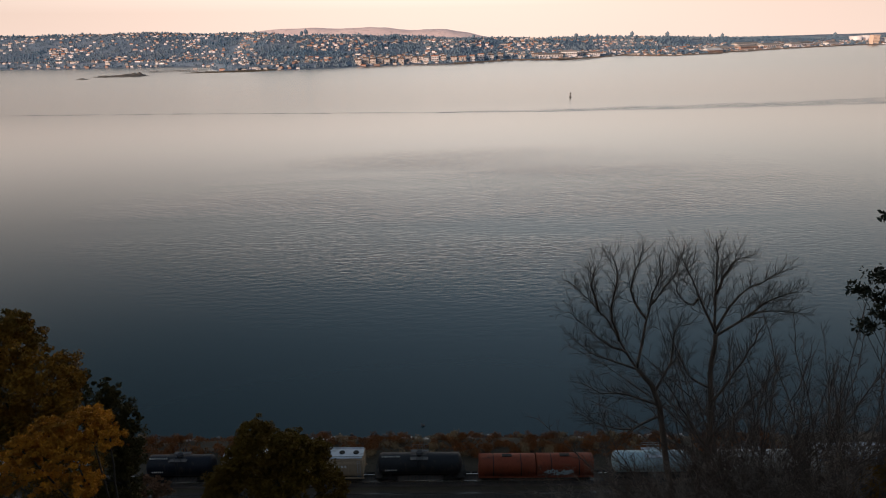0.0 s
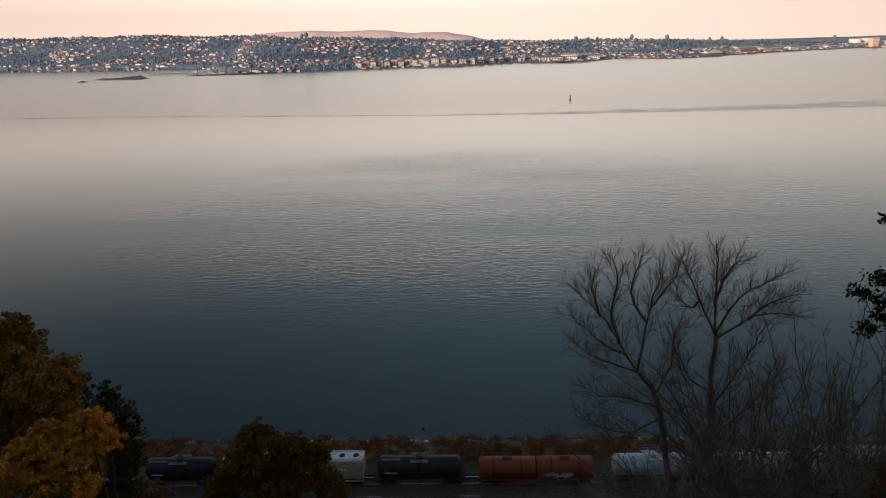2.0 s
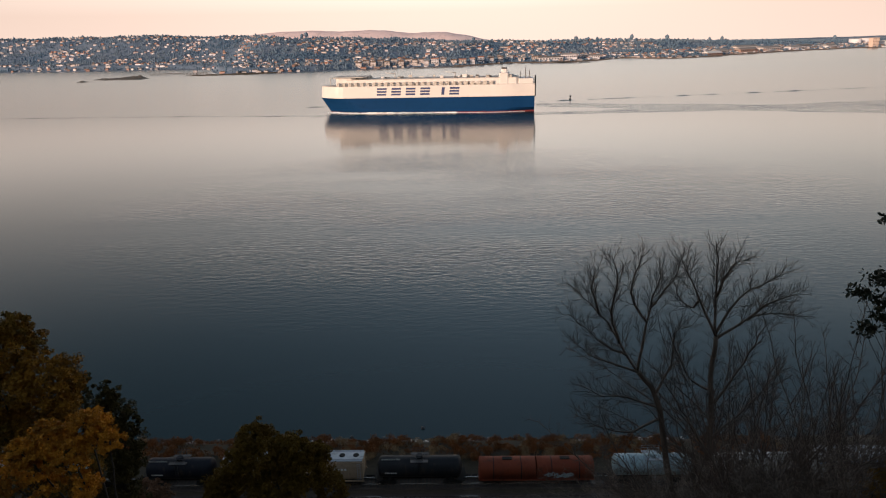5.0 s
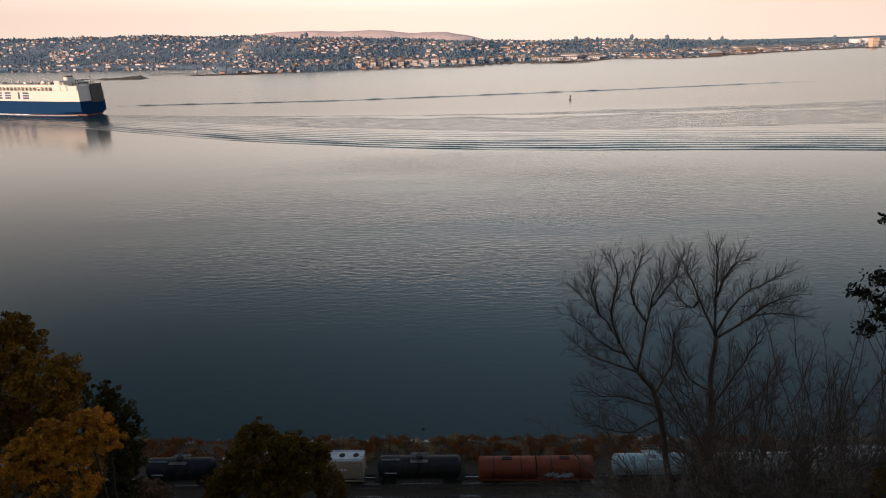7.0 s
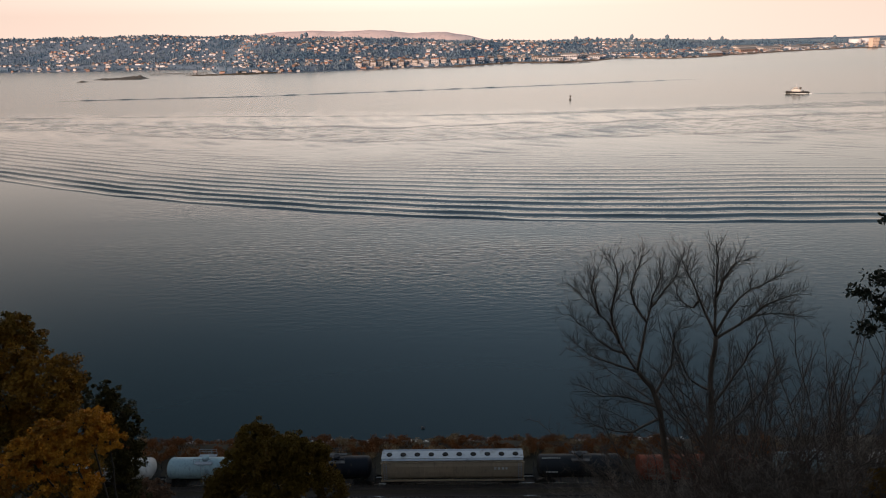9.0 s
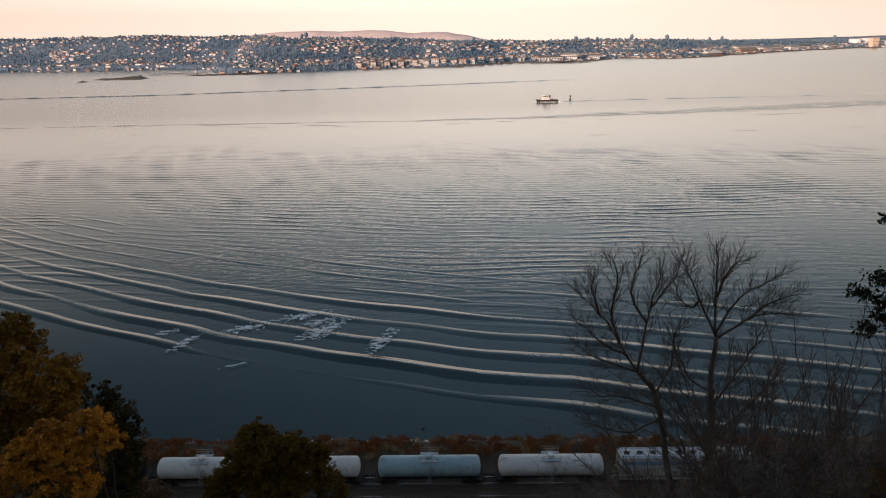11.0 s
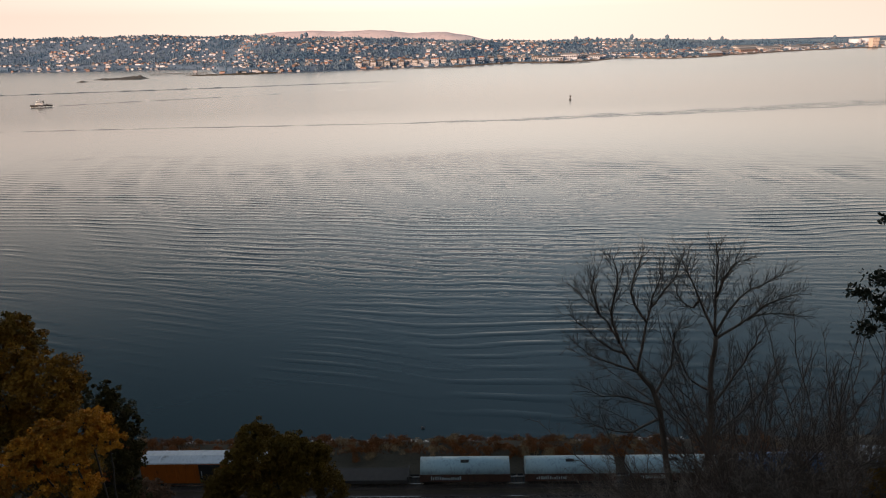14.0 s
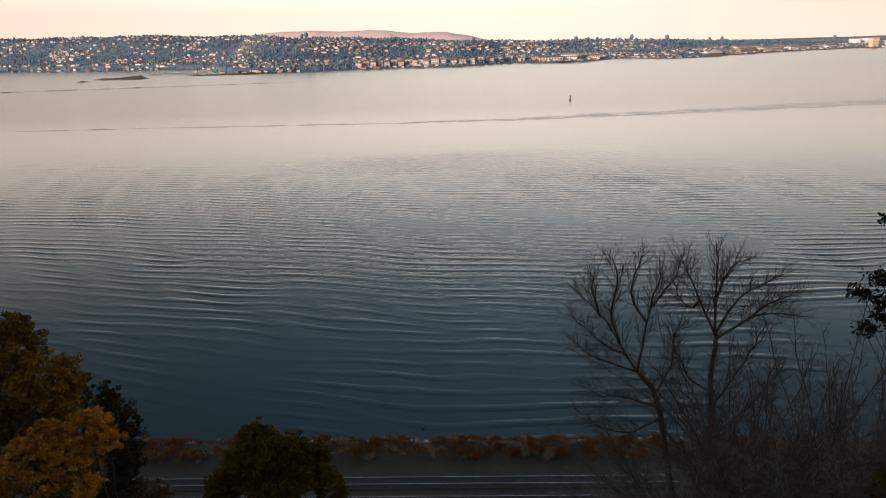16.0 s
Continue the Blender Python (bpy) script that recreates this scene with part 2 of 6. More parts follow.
H_WALLS = [surf("house_cream", (0.46, 0.41, 0.41), (0.40, 0.36, 0.36), 0.1, 0.85, bump=0, vary=0.25),
           surf("house_white", (0.56, 0.55, 0.60), (0.49, 0.48, 0.53), 0.1, 0.85, bump=0, vary=0.2),
           surf("house_tan", (0.30, 0.19, 0.16), (0.25, 0.16, 0.14), 0.1, 0.85, bump=0, vary=0.3),
           surf("house_grey", (0.24, 0.23, 0.25), (0.20, 0.19, 0.21), 0.1, 0.85, bump=0, vary=0.3)]
H_ROOFS = [surf("roof_brown", (0.16, 0.10, 0.075), (0.12, 0.08, 0.065), 0.2, 0.9, bump=0, vary=0.3),
           surf("roof_grey", (0.2, 0.19, 0.19), (0.15, 0.145, 0.145), 0.2, 0.9, bump=0, vary=0.35),
           surf("roof_terracotta", (0.34, 0.15, 0.09), (0.28, 0.12, 0.08), 0.2, 0.9, bump=0, vary=0.3)]
H_WINDOW = surf("window_glass", (0.03, 0.035, 0.045), (0.05, 0.05, 0.06), 0.2, 0.12, bump=0)
B_ORANGE = surf("pale_terracotta_block", (0.58, 0.44, 0.38), (0.53, 0.40, 0.34), 0.05, 0.85, bump=0)

# ---------------------------------------------------------------- mesh helpers


class Form:
    """Collects boxes, tubes, lofts and leaves into one mesh."""

    def __init__(self):
        self.v, self.f, self.s = [], [], []

    def add(self, verts, faces, smooth=False):
        k = len(self.v)
        self.v += [tuple(p) for p in verts]
        self.f += [tuple(i + k for i in q) for q in faces]
        self.s += [smooth] * len(faces)
        return self

    def box(self, x0, y0, z0, x1, y1, z1, c=0.0):
        """A box with its upright edges cut off by c."""
        if c <= 0:
            ring = [(x0, y0), (x1, y0), (x1, y1), (x0, y1)]
        else:
            ring = [(x0 + c, y0), (x1 - c, y0), (x1, y0 + c), (x1, y1 - c), (x1 - c, y1), (x0 + c, y1), (x0, y1 - c), (x0, y0 + c)]
        return self.prism([(x, y, z0) for x, y in ring], [(x, y, z1) for x, y in ring])

    def prism(self, low, high, smooth=False):
        n = len(low)
        return self.add(low + high, [tuple(range(n))[::-1], tuple(range(n, 2 * n))] +
                        [(i, (i + 1) % n, n + (i + 1) % n, n + i) for i in range(n)], smooth)

    def loft(self, rings, smooth=True, caps=True):
        n, k = len(rings[0]), len(rings)
        faces = [(j * n + i, j * n + (i + 1) % n, (j + 1) * n + (i + 1) % n, (j + 1) * n + i) for j in range(k - 1) for i in range(n)]
        self.add([p for r in rings for p in r], faces, smooth)
        if caps:
            b = len(self.v) - n * k
            self.f += [tuple(b + i for i in range(n))[::-1], tuple(b + (k - 1) * n + i for i in range(n))]
            self.s += [False, False]
        return self

    def tube(self, path, radii, sides=6):
        rings = []
        for i, p in enumerate(path):
            p = Vector(p)
            d = (Vector(path[min(i + 1, len(path) - 1)]) - Vector(path[max(i - 1, 0)])).normalized()
            u = d.orthogonal().normalized()
            w = d.cross(u)
            rings.append([tuple(p + (u * math.cos(2 * math.pi * k / sides) + w * math.sin(2 * math.pi * k / sides)) * radii[i]) for k in range(sides)])
        return self.loft(rings, sides > 4, sides > 3)

    def leaf(self, p, d, up, size, wide=0.6):
        a, b = d * size, up * size * wide
        return self.add([p - a * 0.5, p + b * 0.5, p + a * 0.6, p - b * 0.5], [(0, 1, 2, 3)])

    def mesh(self, name, material):
        me = bpy.data.meshes.new(name)
        me.from_pydata(self.v, [], self.f)
        me.polygons.foreach_set("use_smooth", self.s)
        me.materials.append(material)
        me.update()
        return me


def part(name, form, material, parent=None, label=""):
    me = form if isinstance(form, bpy.types.Mesh) else form.mesh(name, material)
    ob = new(name, me)
    if parent is not None:
        ob.parent = parent
    return tagged(ob, label)


def thing(name, m, label, category, group="", kind=""):
    ob = new(name)
    ob.matrix_basis = m
    return tagged(ob, label, category, group, kind)


def rnd(a, b):
    return random.uniform(a, b)


def interp(x, pts):
    return float(np.interp(x, [p[0] for p in pts], [p[1] for p in pts]))


def unit():
    while True:
        v = Vector((rnd(-1, 1), rnd(-1, 1), rnd(-1, 1)))
        if 0.05 < v.length < 1:
            return v.normalized()

# ---------------------------------------------------------------- ground, water, far shore
LEAN = -0.027            # the railway and the near shore run a little askew
PROFILE = [(-420, 150), (-160, 132), (-60, 106), (-14, 68), (-3, 63), (0.8, 62.6), (4, 57), (9, 48), (20, 36), (33, 27), (50, 14), (61, 7),
           (68, 3.2), (71, 2.55), (82.6, 2.55), (84.5, 3.0), (88.5, 2.4), (91.2, 0.45), (93.5, -0.5), (98, -2.2), (140, -9)]


def near_height(x, y):
    v = y - LEAN * x
    h = interp(v, PROFILE)
    if v < 66:
        h += 1.2 * noise.noise(Vector((x * 0.09, v * 0.09, 1.0))) * min(1.0, abs(66 - v) / 10) * (0.25 if -6 < v < 8 else 1)
    elif v > 83:
        h += 0.5 * noise.noise(Vector((x * 0.35, v * 0.35, 5.0)))
    return h


def grid(name, xs, ys, fn, material, smooth=True):
    f = Form()
    n = len(ys)
    f.add([fn(x, y) for x in xs for y in ys],
          [(i * n + j, (i + 1) * n + j, (i + 1) * n + j + 1, i * n + j + 1) for i in range(len(xs) - 1) for j in range(n - 1)], smooth)
    return part(name, f, material)


def spaced(*runs):
    out = []
    for a, b, s in runs:
        out += list(np.arange(a, b, s))
    return [float(q) for q in out] + [float(runs[-1][1])]


ground = grid("ground", spaced((-1100, -120, 40), (-120, 120, 1.5), (120, 1100, 40)),
              spaced((-420, -60, 20), (-60, 60, 4), (60, 100, 0.8), (100, 140, 8)),
              lambda x, v: (x, v + LEAN * x, near_height(x, v + LEAN * x)), M_SOIL)
tagged(ground, "dark soil bluff falling steeply to a shoreline railway bench", "ground", kind="structure")

water = part("water", Form().add([(-4800, -150, 0), (4800, -150, 0), (4800, 4900, 0), (-4800, 4900, 0)], [(0, 1, 2, 3)]), M_WATER)
tagged(water, "wide calm strait, pale at distance and deep blue near", "water", kind="structure")

SHORE = [(-3400, 2500), (-2200, 2280), (-1381, 2078), (-1060, 1978), (-788, 1930), (-640, 1850), (-560, 1640), (-495, 1545), (-366, 1540), (-204, 1598),
         (-58, 1668), (62, 1640), (190, 1765), (330, 1720), (440, 1800), (539, 1925), (600, 1830), (648, 1790), (760, 1850), (887, 1970), (1153, 2154), (1429, 2300),
         (1573, 2318), (2200, 2500), (3600, 2700)]
CREST = [(-3400, 118), (-1900, 108), (-1630, 103), (-1330, 97), (-1180, 101), (-1060, 104), (-960, 94), (-800, 90), (-585, 86), (-430, 74), (-350, 76), (-180, 66), (130, 54),
         (400, 47), (640, 46), (900, 36), (1080, 32), (1500, 22), (1840, 17), (3600, 20)]


def smooth_step(t):
    t = max(0.0, min(1.0, t))
    return t * t * (3 - 2 * t)


def far_height(x, d):
    """Height of the far shore d metres behind its waterline."""
    if d < 0:
        return d * 0.06
    rise = 0.16 * smooth_step(d / 40) * min(1, d / 40) + 0.84 * smooth_step((d - 60) / 430)
    bumps = noise.noise(Vector((x * 0.004, d * 0.006, 2.0))) * 9 + noise.noise(Vector((x * 0.011, d * 0.013, 4.0))) * 4
    h = max(3.0, interp(x, CREST)) * rise + bumps * smooth_step((d - 80) / 300) * min(1, interp(x, CREST) / 60)
    if d > 520:
        h *= 1 - 0.25 * smooth_step((d - 520) / 700)
    return max(h, 1.2 * smooth_step(d / 6))


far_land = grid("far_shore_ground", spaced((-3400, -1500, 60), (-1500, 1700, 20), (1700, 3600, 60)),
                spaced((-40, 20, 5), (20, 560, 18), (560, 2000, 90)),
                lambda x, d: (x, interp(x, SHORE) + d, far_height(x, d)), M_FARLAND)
tagged(far_land, "far-shore hillside with haze blue in its colour, rising from the water", "hillside", kind="structure")

RIDGE = [(-3600, 30), (-2700, 60), (-1900, 60), (-1350, 92), (-1180, 132), (-950, 146), (-740, 147), (-600, 137), (-420, 142), (-330, 138), (-180, 118), (60, 118), (200, 88), (420, 40),
         (700, 16), (2200, 8), (3600, 8)]


def ridge_point(x, d):
    h = interp(x, RIDGE) * 0.93 + 3 * noise.noise(Vector((x * 0.008, 0, 9.0)))
    return (x, 4250 + d, h * smooth_step((d + 420) / 420) * (1 if d < 60 else 0.9) + 5 * noise.noise(Vector((x * 0.01, d * 0.012, 3.0))))


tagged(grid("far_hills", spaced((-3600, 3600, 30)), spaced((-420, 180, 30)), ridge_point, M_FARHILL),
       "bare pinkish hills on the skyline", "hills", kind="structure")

# ---------------------------------------------------------------- railway


def track(y0, name, near):
    ob = thing(name, pose(0, y0, 2.55, 0, 0, math.degrees(math.atan(LEAN))), "steel rails on dark sleepers in grey ballast", "railway track", "railway tracks")
    bed = Form()
    bed.prism([(-1000, -1.9, -0.6), (1000, -1.9, -0.6), (1000, 1.9, -0.6), (-1000, 1.9, -0.6)],
              [(-1000, -1.55, 0.21), (1000, -1.55, 0.21), (1000, 1.55, 0.21), (-1000, 1.55, 0.21)])
    part("ballast_bed", bed, M_BALLAST, ob)
    for s in (-1, 1):
        f = Form()
        yc = s * 0.7525
        sec = [(-0.07, 0.24), (0.07, 0.24), (0.07, 0.26), (0.012, 0.28), (0.012, 0.37), (0.036, 0.385), (0.036, 0.42), (-0.036, 0.42), (-0.036, 0.385), (-0.012, 0.37), (-0.012, 0.28), (-0.07, 0.26)]
        f.prism([(-1000, yc + a, b) for a, b in sec], [(1000, yc + a, b) for a, b in sec])
        part("rail", f, M_RAIL, ob)
    me = Form().box(-0.11, -1.3, 0.05, 0.11, 1.3, 0.24, 0.015).mesh("sleeper", M_SLEEPER)
    for i in range(-88, 88):
        s = part("sleeper", me, None, ob)
        s.location = (i * 0.55, rnd(-0.03, 0.03), rnd(-0.01, 0.01))
    return ob


track(78.3, "railway_track", True)
track(74.05, "railway_track", False)

# rocks and rubble along the waterline


def rock_mesh(name, material, seed):
    bm = bmesh.new()
    bmesh.ops.create_icosphere(bm, subdivisions=2, radius=1)
    for v in bm.verts:
        k = 0.75 + 0.5 * noise.noise(v.co * 1.4 + Vector((seed * 7.1, 0, 0))) + 0.15 * noise.noise(v.co * 4 + Vector((0, seed, 0)))
        v.co = Vector((v.co.x * k, v.co.y * k * 0.85, v.co.z * k * 0.6))
    me = bpy.data.meshes.new(name)
    bm.to_mesh(me)
    bm.free()
    me.materials.append(material)
    return me


rocks = [rock_mesh("shore_rock", M_ROCK, i) for i in range(4)]
rubble = [rock_mesh("rubble_block", M_CONCRETE, i + 9) for i in range(3)]
random.seed(11)
for i in range(190):
    x = rnd(-62, 48)
    y = 91.9 + rnd(-1.2, 0.9) + LEAN * x + 0.5 * noise.noise(Vector((x * 0.1, 0, 0))) * 2
    r = rnd(0.15, 0.5) * (2.0 if rnd(0, 1) < 0.08 else 1)
    ob = new("shore_rock", random.choice(rocks))
    ob.matrix_basis = pose(x, y, max(near_height(x, y), -0.12) + r * 0.15, 0, 0, rnd(0, 360)) @ Matrix.Diagonal((r, r, r, 1))
    tagged(ob, "dark wet rock at the waterline", "rock", "rocks along the shore")
for i in range(64):
    x = rnd(-60, 46)
    y = 90.6 + rnd(-1.2, 0.9) + LEAN * x
    r = rnd(0.25, 0.75)
    ob = new("rubble_block", random.choice(rubble))
    ob.matrix_basis = pose(x, y, near_height(x, y) + r * 0.2, rnd(-15, 15), 0, rnd(0, 360)) @ Matrix.Diagonal((r * 1.3, r, r, 1))
    tagged(ob, "pale broken concrete rubble on the bank", "rubble", "rubble on the bank")
for px_x, px_y, r in ((-10.9, 92.5, 1.15), (-16.6, 93.8, 0.4), (-4.4, 95.9, 0.45), (2.2, 93.4, 0.35), (5.5, 92.6, 0.5), (7.3, 92.4, 0.45), (-47.9, 91.1, 0.8), (-0.8, 93.1, 0.3)):
    ob = new("shore_rock", rocks[0])
    ob.matrix_basis = pose(px_x, px_y, 0.1, 0, 0, px_x * 20) @ Matrix.Diagonal((r, r, r * 1.3, 1))
    tagged(ob, "dark rock standing out of shallow water", "rock", "rocks along the shore")

# ---------------------------------------------------------------- far town


def house_meshes(w, d, h):
    wall = Form().box(-w / 2, -d / 2, -3, w / 2, d / 2, h)
    roof = Form()
    o, r = 0.5, d * 0.26
    roof.add([(-w / 2 - o, -d / 2 - o, h), (w / 2 + o, -d / 2 - o, h), (w / 2 + o, d / 2 + o, h), (-w / 2 - o, d / 2 + o, h), (-w / 2 + d * 0.3, 0, h + r), (w / 2 - d * 0.3, 0, h + r)],
             [(0, 1, 5, 4), (2, 3, 4, 5), (1, 2, 5), (3, 0, 4), (3, 2, 1, 0)])
    return wall, roof


SIZES = [(7.5, 7, 2.6), (10, 7, 3.4), (6, 7, 3.6), (15, 7, 2.8), (8.5, 7, 4.4)]
HOUSES = []
for (w, d, h) in SIZES:
    a, b = house_meshes(w, d, h)
    HOUSES.append(([a.mesh("wall", m) for m in H_WALLS], [b.mesh("roof", m) for m in H_ROOFS], a, b))
LABELS = ["cream", "white", "tan", "grey"]
ROOFNAMES = ["brown", "grey", "terracotta"]


def house(x, y, z, turn, size, wall, roof):
    ob = thing("house", pose(x, y, z, 0, 0, turn), f"{LABELS[wall]} hillside house with a {ROOFNAMES[roof]} hipped roof", "house", "houses on the far shore")
    part("wall", HOUSES[size][0][wall], None, ob)
    part("roof", HOUSES[size][1][roof], None, ob)


random.seed(5)
taken, spots = [], []
while len(spots) < 1450:
    k = rnd(-0.72, 0.74)
    d = 18 + 36 * math.floor(13.4 * rnd(0, 1) ** 1.1) + rnd(-15, 15)
    x = k * 1900
    for _ in range(3):
        x = k * (interp(x, SHORE) + d)
    y = interp(x, SHORE) + d
    if noise.noise(Vector((x * 0.006, d * 0.012, 8.0))) < -0.12 or (x > 700 and d > 260):
        continue
    if any(abs(x - a) < 14 and abs(y - b) < 9 for a, b in taken):
        continue
    taken.append((x, y))
    spots.append((d, x, y, far_height(x, d), rnd(-16, 16), random.choice((0, 0, 1, 1, 2, 3, 4)), random.choice((0, 1, 1, 0, 2, 3)), random.choice((0, 0, 1, 1, 2))))
spots.sort()
for sp in spots[:290]:
    house(*sp[1:])
hill_walls, hill_roofs = [Form() for _ in H_WALLS], [Form() for _ in H_ROOFS]
for d, x, y, z, turn, size, wall, roof in spots[290:]:
    m = pose(x, y, z, 0, 0, turn)
    hill_walls[wall].add([m @ Vector(p) for p in HOUSES[size][2].v], HOUSES[size][2].f)
    hill_roofs[roof].add([m @ Vector(p) for p in HOUSES[size][3].v], HOUSES[size][3].f)
hill = thing("far_houses", Matrix(), "small pale and tan houses high on the far hillside", "houses", kind="stuff")
for f, m in zip(hill_walls, H_WALLS):
    tagged(part("house_walls", f, m, hill), kind="stuff")
for f, m in zip(hill_roofs, H_ROOFS):
    tagged(part("house_roofs", f, m, hill), kind="stuff")


def block(x, y, z, w, d, h, wall, roof_mat, label, category="building", floors=2, bays=5, gable=False, turn=0, group=""):
    """A larger waterfront building with a parapet or gable roof and rows of windows."""
    ob = thing("building", pose(x, y, z, 0, 0, turn), label, category, group)
    part("wall", Form().box(-w / 2, -d / 2, -3, w / 2, d / 2, h), wall, ob)
    rf = Form()
    if gable:
        rf.add([(-w / 2 - 0.6, -d / 2 - 0.6, h), (w / 2 + 0.6, -d / 2 - 0.6, h), (w / 2 + 0.6, d / 2 + 0.6, h), (-w / 2 - 0.6, d / 2 + 0.6, h), (-w / 2 - 0.6, 0, h + d * 0.22), (w / 2 + 0.6, 0, h + d * 0.22)],
               [(0, 1, 5, 4), (2, 3, 4, 5), (1, 2, 5), (3, 0, 4), (3, 2, 1, 0)])
    else:
        rf.box(-w / 2 - 0.5, -d / 2 - 0.5, h, w / 2 + 0.5, d / 2 + 0.5, h + 0.9)
    part("roof", rf, roof_mat, ob)
    bw, fh = w / bays, h / floors
    me = Form().box(-bw * 0.3, -0.12, -fh * 0.22, bw * 0.3, 0.1, fh * 0.22).mesh("window", H_WINDOW)
    for i in range(bays):
        for k in range(floors):
            o = part("window", me, None, ob)
            o.location = (-w / 2 + bw * (i + 0.5), -d / 2, fh * (k + 0.55))
    return ob


def on_shore(x, d):
    return x, interp(x, SHORE) + d, far_height(x, d)


random.seed(21)
# yellowish apartment row close to the water, white town row, sheds and wharf further along
for i, x in enumerate(range(-196, -40, 17)):
    block(*on_shore(x, 26 + (i % 2) * 8), 14, 12, 9.5 + (i % 3), H_WALLS[0], H_ROOFS[0], "cream three-storey waterfront apartment block", floors=3, bays=4, gable=True, group="waterfront apartments")
for i, x in enumerate((-30, -8, 14, 40, 62, 88, 112, 140, 168, 196, 226, 262)):
    block(*on_shore(x, 24 + (i * 7) % 16), rnd(12, 20), 12, rnd(6, 12), random.choice(H_WALLS[:2]), random.choice(H_ROOFS), "pale waterfront town house with a pitched roof", floors=2, bays=4, gable=True, group="waterfront town houses")
for x, d, w, h in ((300, 30, 62, 7), (352, 40, 40, 10), (420, 34, 46, 6)):
    block(*on_shore(x, d), w, 18, h, H_WALLS[1], H_ROOFS[1], "long pale wharf building", floors=1, bays=8, gable=True)
for x, d, w, h in ((790, 25, 60, 6), (852, 60, 50, 6), (960, 40, 80, 7), (1085, 60, 90, 8), (1030, 150, 110, 8), (1190, 40, 60, 7), (1275, 90, 70, 7), (1365, 40, 50, 7)):
    block(*on_shore(x, d), w, 26, h, random.choice((H_WALLS[0], H_WALLS[1], H_WALLS[2])), random.choice((P_ROOF, H_ROOFS[1])), "long low warehouse by the water", "warehouse", 1, 9, True, turn=28, group="warehouses")
bx, by, bz = on_shore(1545, 30)
tower = block(bx, by, bz, 26, 18, 30, B_ORANGE, B_ORANGE, "tall pale terracotta block standing over the water", "building", 6, 5, turn=10)


def storage_tank(x, y, z, r, h):
    ob = thing("storage_tank", pose(x, y, z), "white cylindrical storage tank with a shallow roof", "storage tank", "storage tanks")
    ring = lambda rr, zz: [(rr * math.cos(a * math.pi / 14), rr * math.sin(a * math.pi / 14), zz) for a in range(28)]
    part("shell", Form().loft([ring(r, -3), ring(r, h)], True, False), H_WALLS[1], ob)
    part("roof", Form().loft([ring(r + 0.2, h), ring(r + 0.2, h + 0.5), ring(r * 0.5, h + 1.6), ring(0.4, h + 2.0)]), S_DECK, ob)


for x, d, r, h in ((1640, 90, 26, 16), (1700, 130, 26, 16), (1620, 240, 22, 16), (1690, 270, 22, 16)):
    storage_tank(*on_shore(x, d), r, h)


def pier(name, x0, x1, y, w, z, label, hut=None):
    ob = thing(name, pose((x0 + x1) / 2, y, 0), label, "pier", "piers on the far shore")
    L = (x1 - x0) / 2
    part("deck", Form().box(-L, -w / 2, z - 0.8, L, w / 2, z), M_SLEEPER, ob)
    me = Form().tube([(0, 0, -3), (0, 0, z - 0.7)], [0.5, 0.5], 6).mesh("pile", M_SLEEPER)
    for i in range(int(2 * L / 8) + 1):
        for s in (-1, 1):
            p = part("pile", me, None, ob)
            p.location = (-L + 0.6 + i * 8, s * (w / 2 - 0.6), 0)
    if hut:
        part("hut", Form().box(hut - 5, -w * 0.3, z, hut + 5, w * 0.3, z + 5), H_WALLS[3], ob)


pier("pier", -58, 58, 1590, 10, 2.5, "long dark timber pier on piles")
pier("pier", 300, 392, 1700, 16, 4.0, "brown timber wharf with a grey shed", 20)
pier("pier", -700, -560, 1600, 6, 3.0, "old timber jetty on piles with a small hut", 40)

# rocky islets and a low marsh spit


def islet(cx, cy, length, width, h, label, material=M_ROCK):
    f = Form()
    xs, ys = np.linspace(-length / 2, length / 2, 40), np.linspace(-width / 2, width / 2, 12)
    pts = []
    for x in xs:
        for y in ys:
            e = 1 - (2 * x / length) ** 2 - (2 * y / width) ** 2
            pts.append((x, y, -1 + (h + 1) * max(0, e) ** 0.5 * (0.6 + 0.9 * abs(noise.noise(Vector((x * 0.07 + cx, y * 0.07, 1)))))))
    f.add(pts, [(i * 12 + j, (i + 1) * 12 + j, (i + 1) * 12 + j + 1, i * 12 + j + 1) for i in range(39) for j in range(11)])
    ob = part("islet", f, material)
    ob.location = (cx, cy, 0)
    tagged(ob, label, "islet")


islet(-683.4, 1417.9, 125, 34, 5.0, "low rocky islet in the water")
islet(-664.6, 1430.2, 60, 24, 9.0, "rocky mound with scrub on the islet")
islet(-726.4, 1340.4, 30, 12, 2.5, "small dark rock in the water")
islet(-486.2, 1504.4, 210, 40, 2.6, "low brown marsh spit", M_SOIL)
islet(-427.6, 1550.7, 150, 40, 3.0, "low brown marsh spit", M_SOIL)

# navigation mark
mark = thing("channel_marker", pose(140.7, 694.1, 0), "dark channel marker on a pile in open water", "channel marker")
part("base", Form().tube([(0, 0, -2), (0, 0, 1.2), (0, 0, 1.6)], [1.3, 1.2, 0.7], 10), S_DARK, mark)
part("pole", Form().tube([(0, 0, 1.5), (0, 0, 3.2)], [0.4, 0.3], 6), S_DARK, mark)
part("topmark", Form().tube([(0, 0, 3.1), (0, 0, 3.4), (0, 0, 4.5), (0, 0, 4.8)], [0.3, 0.9, 0.9, 0.4], 8), S_DARK, mark)

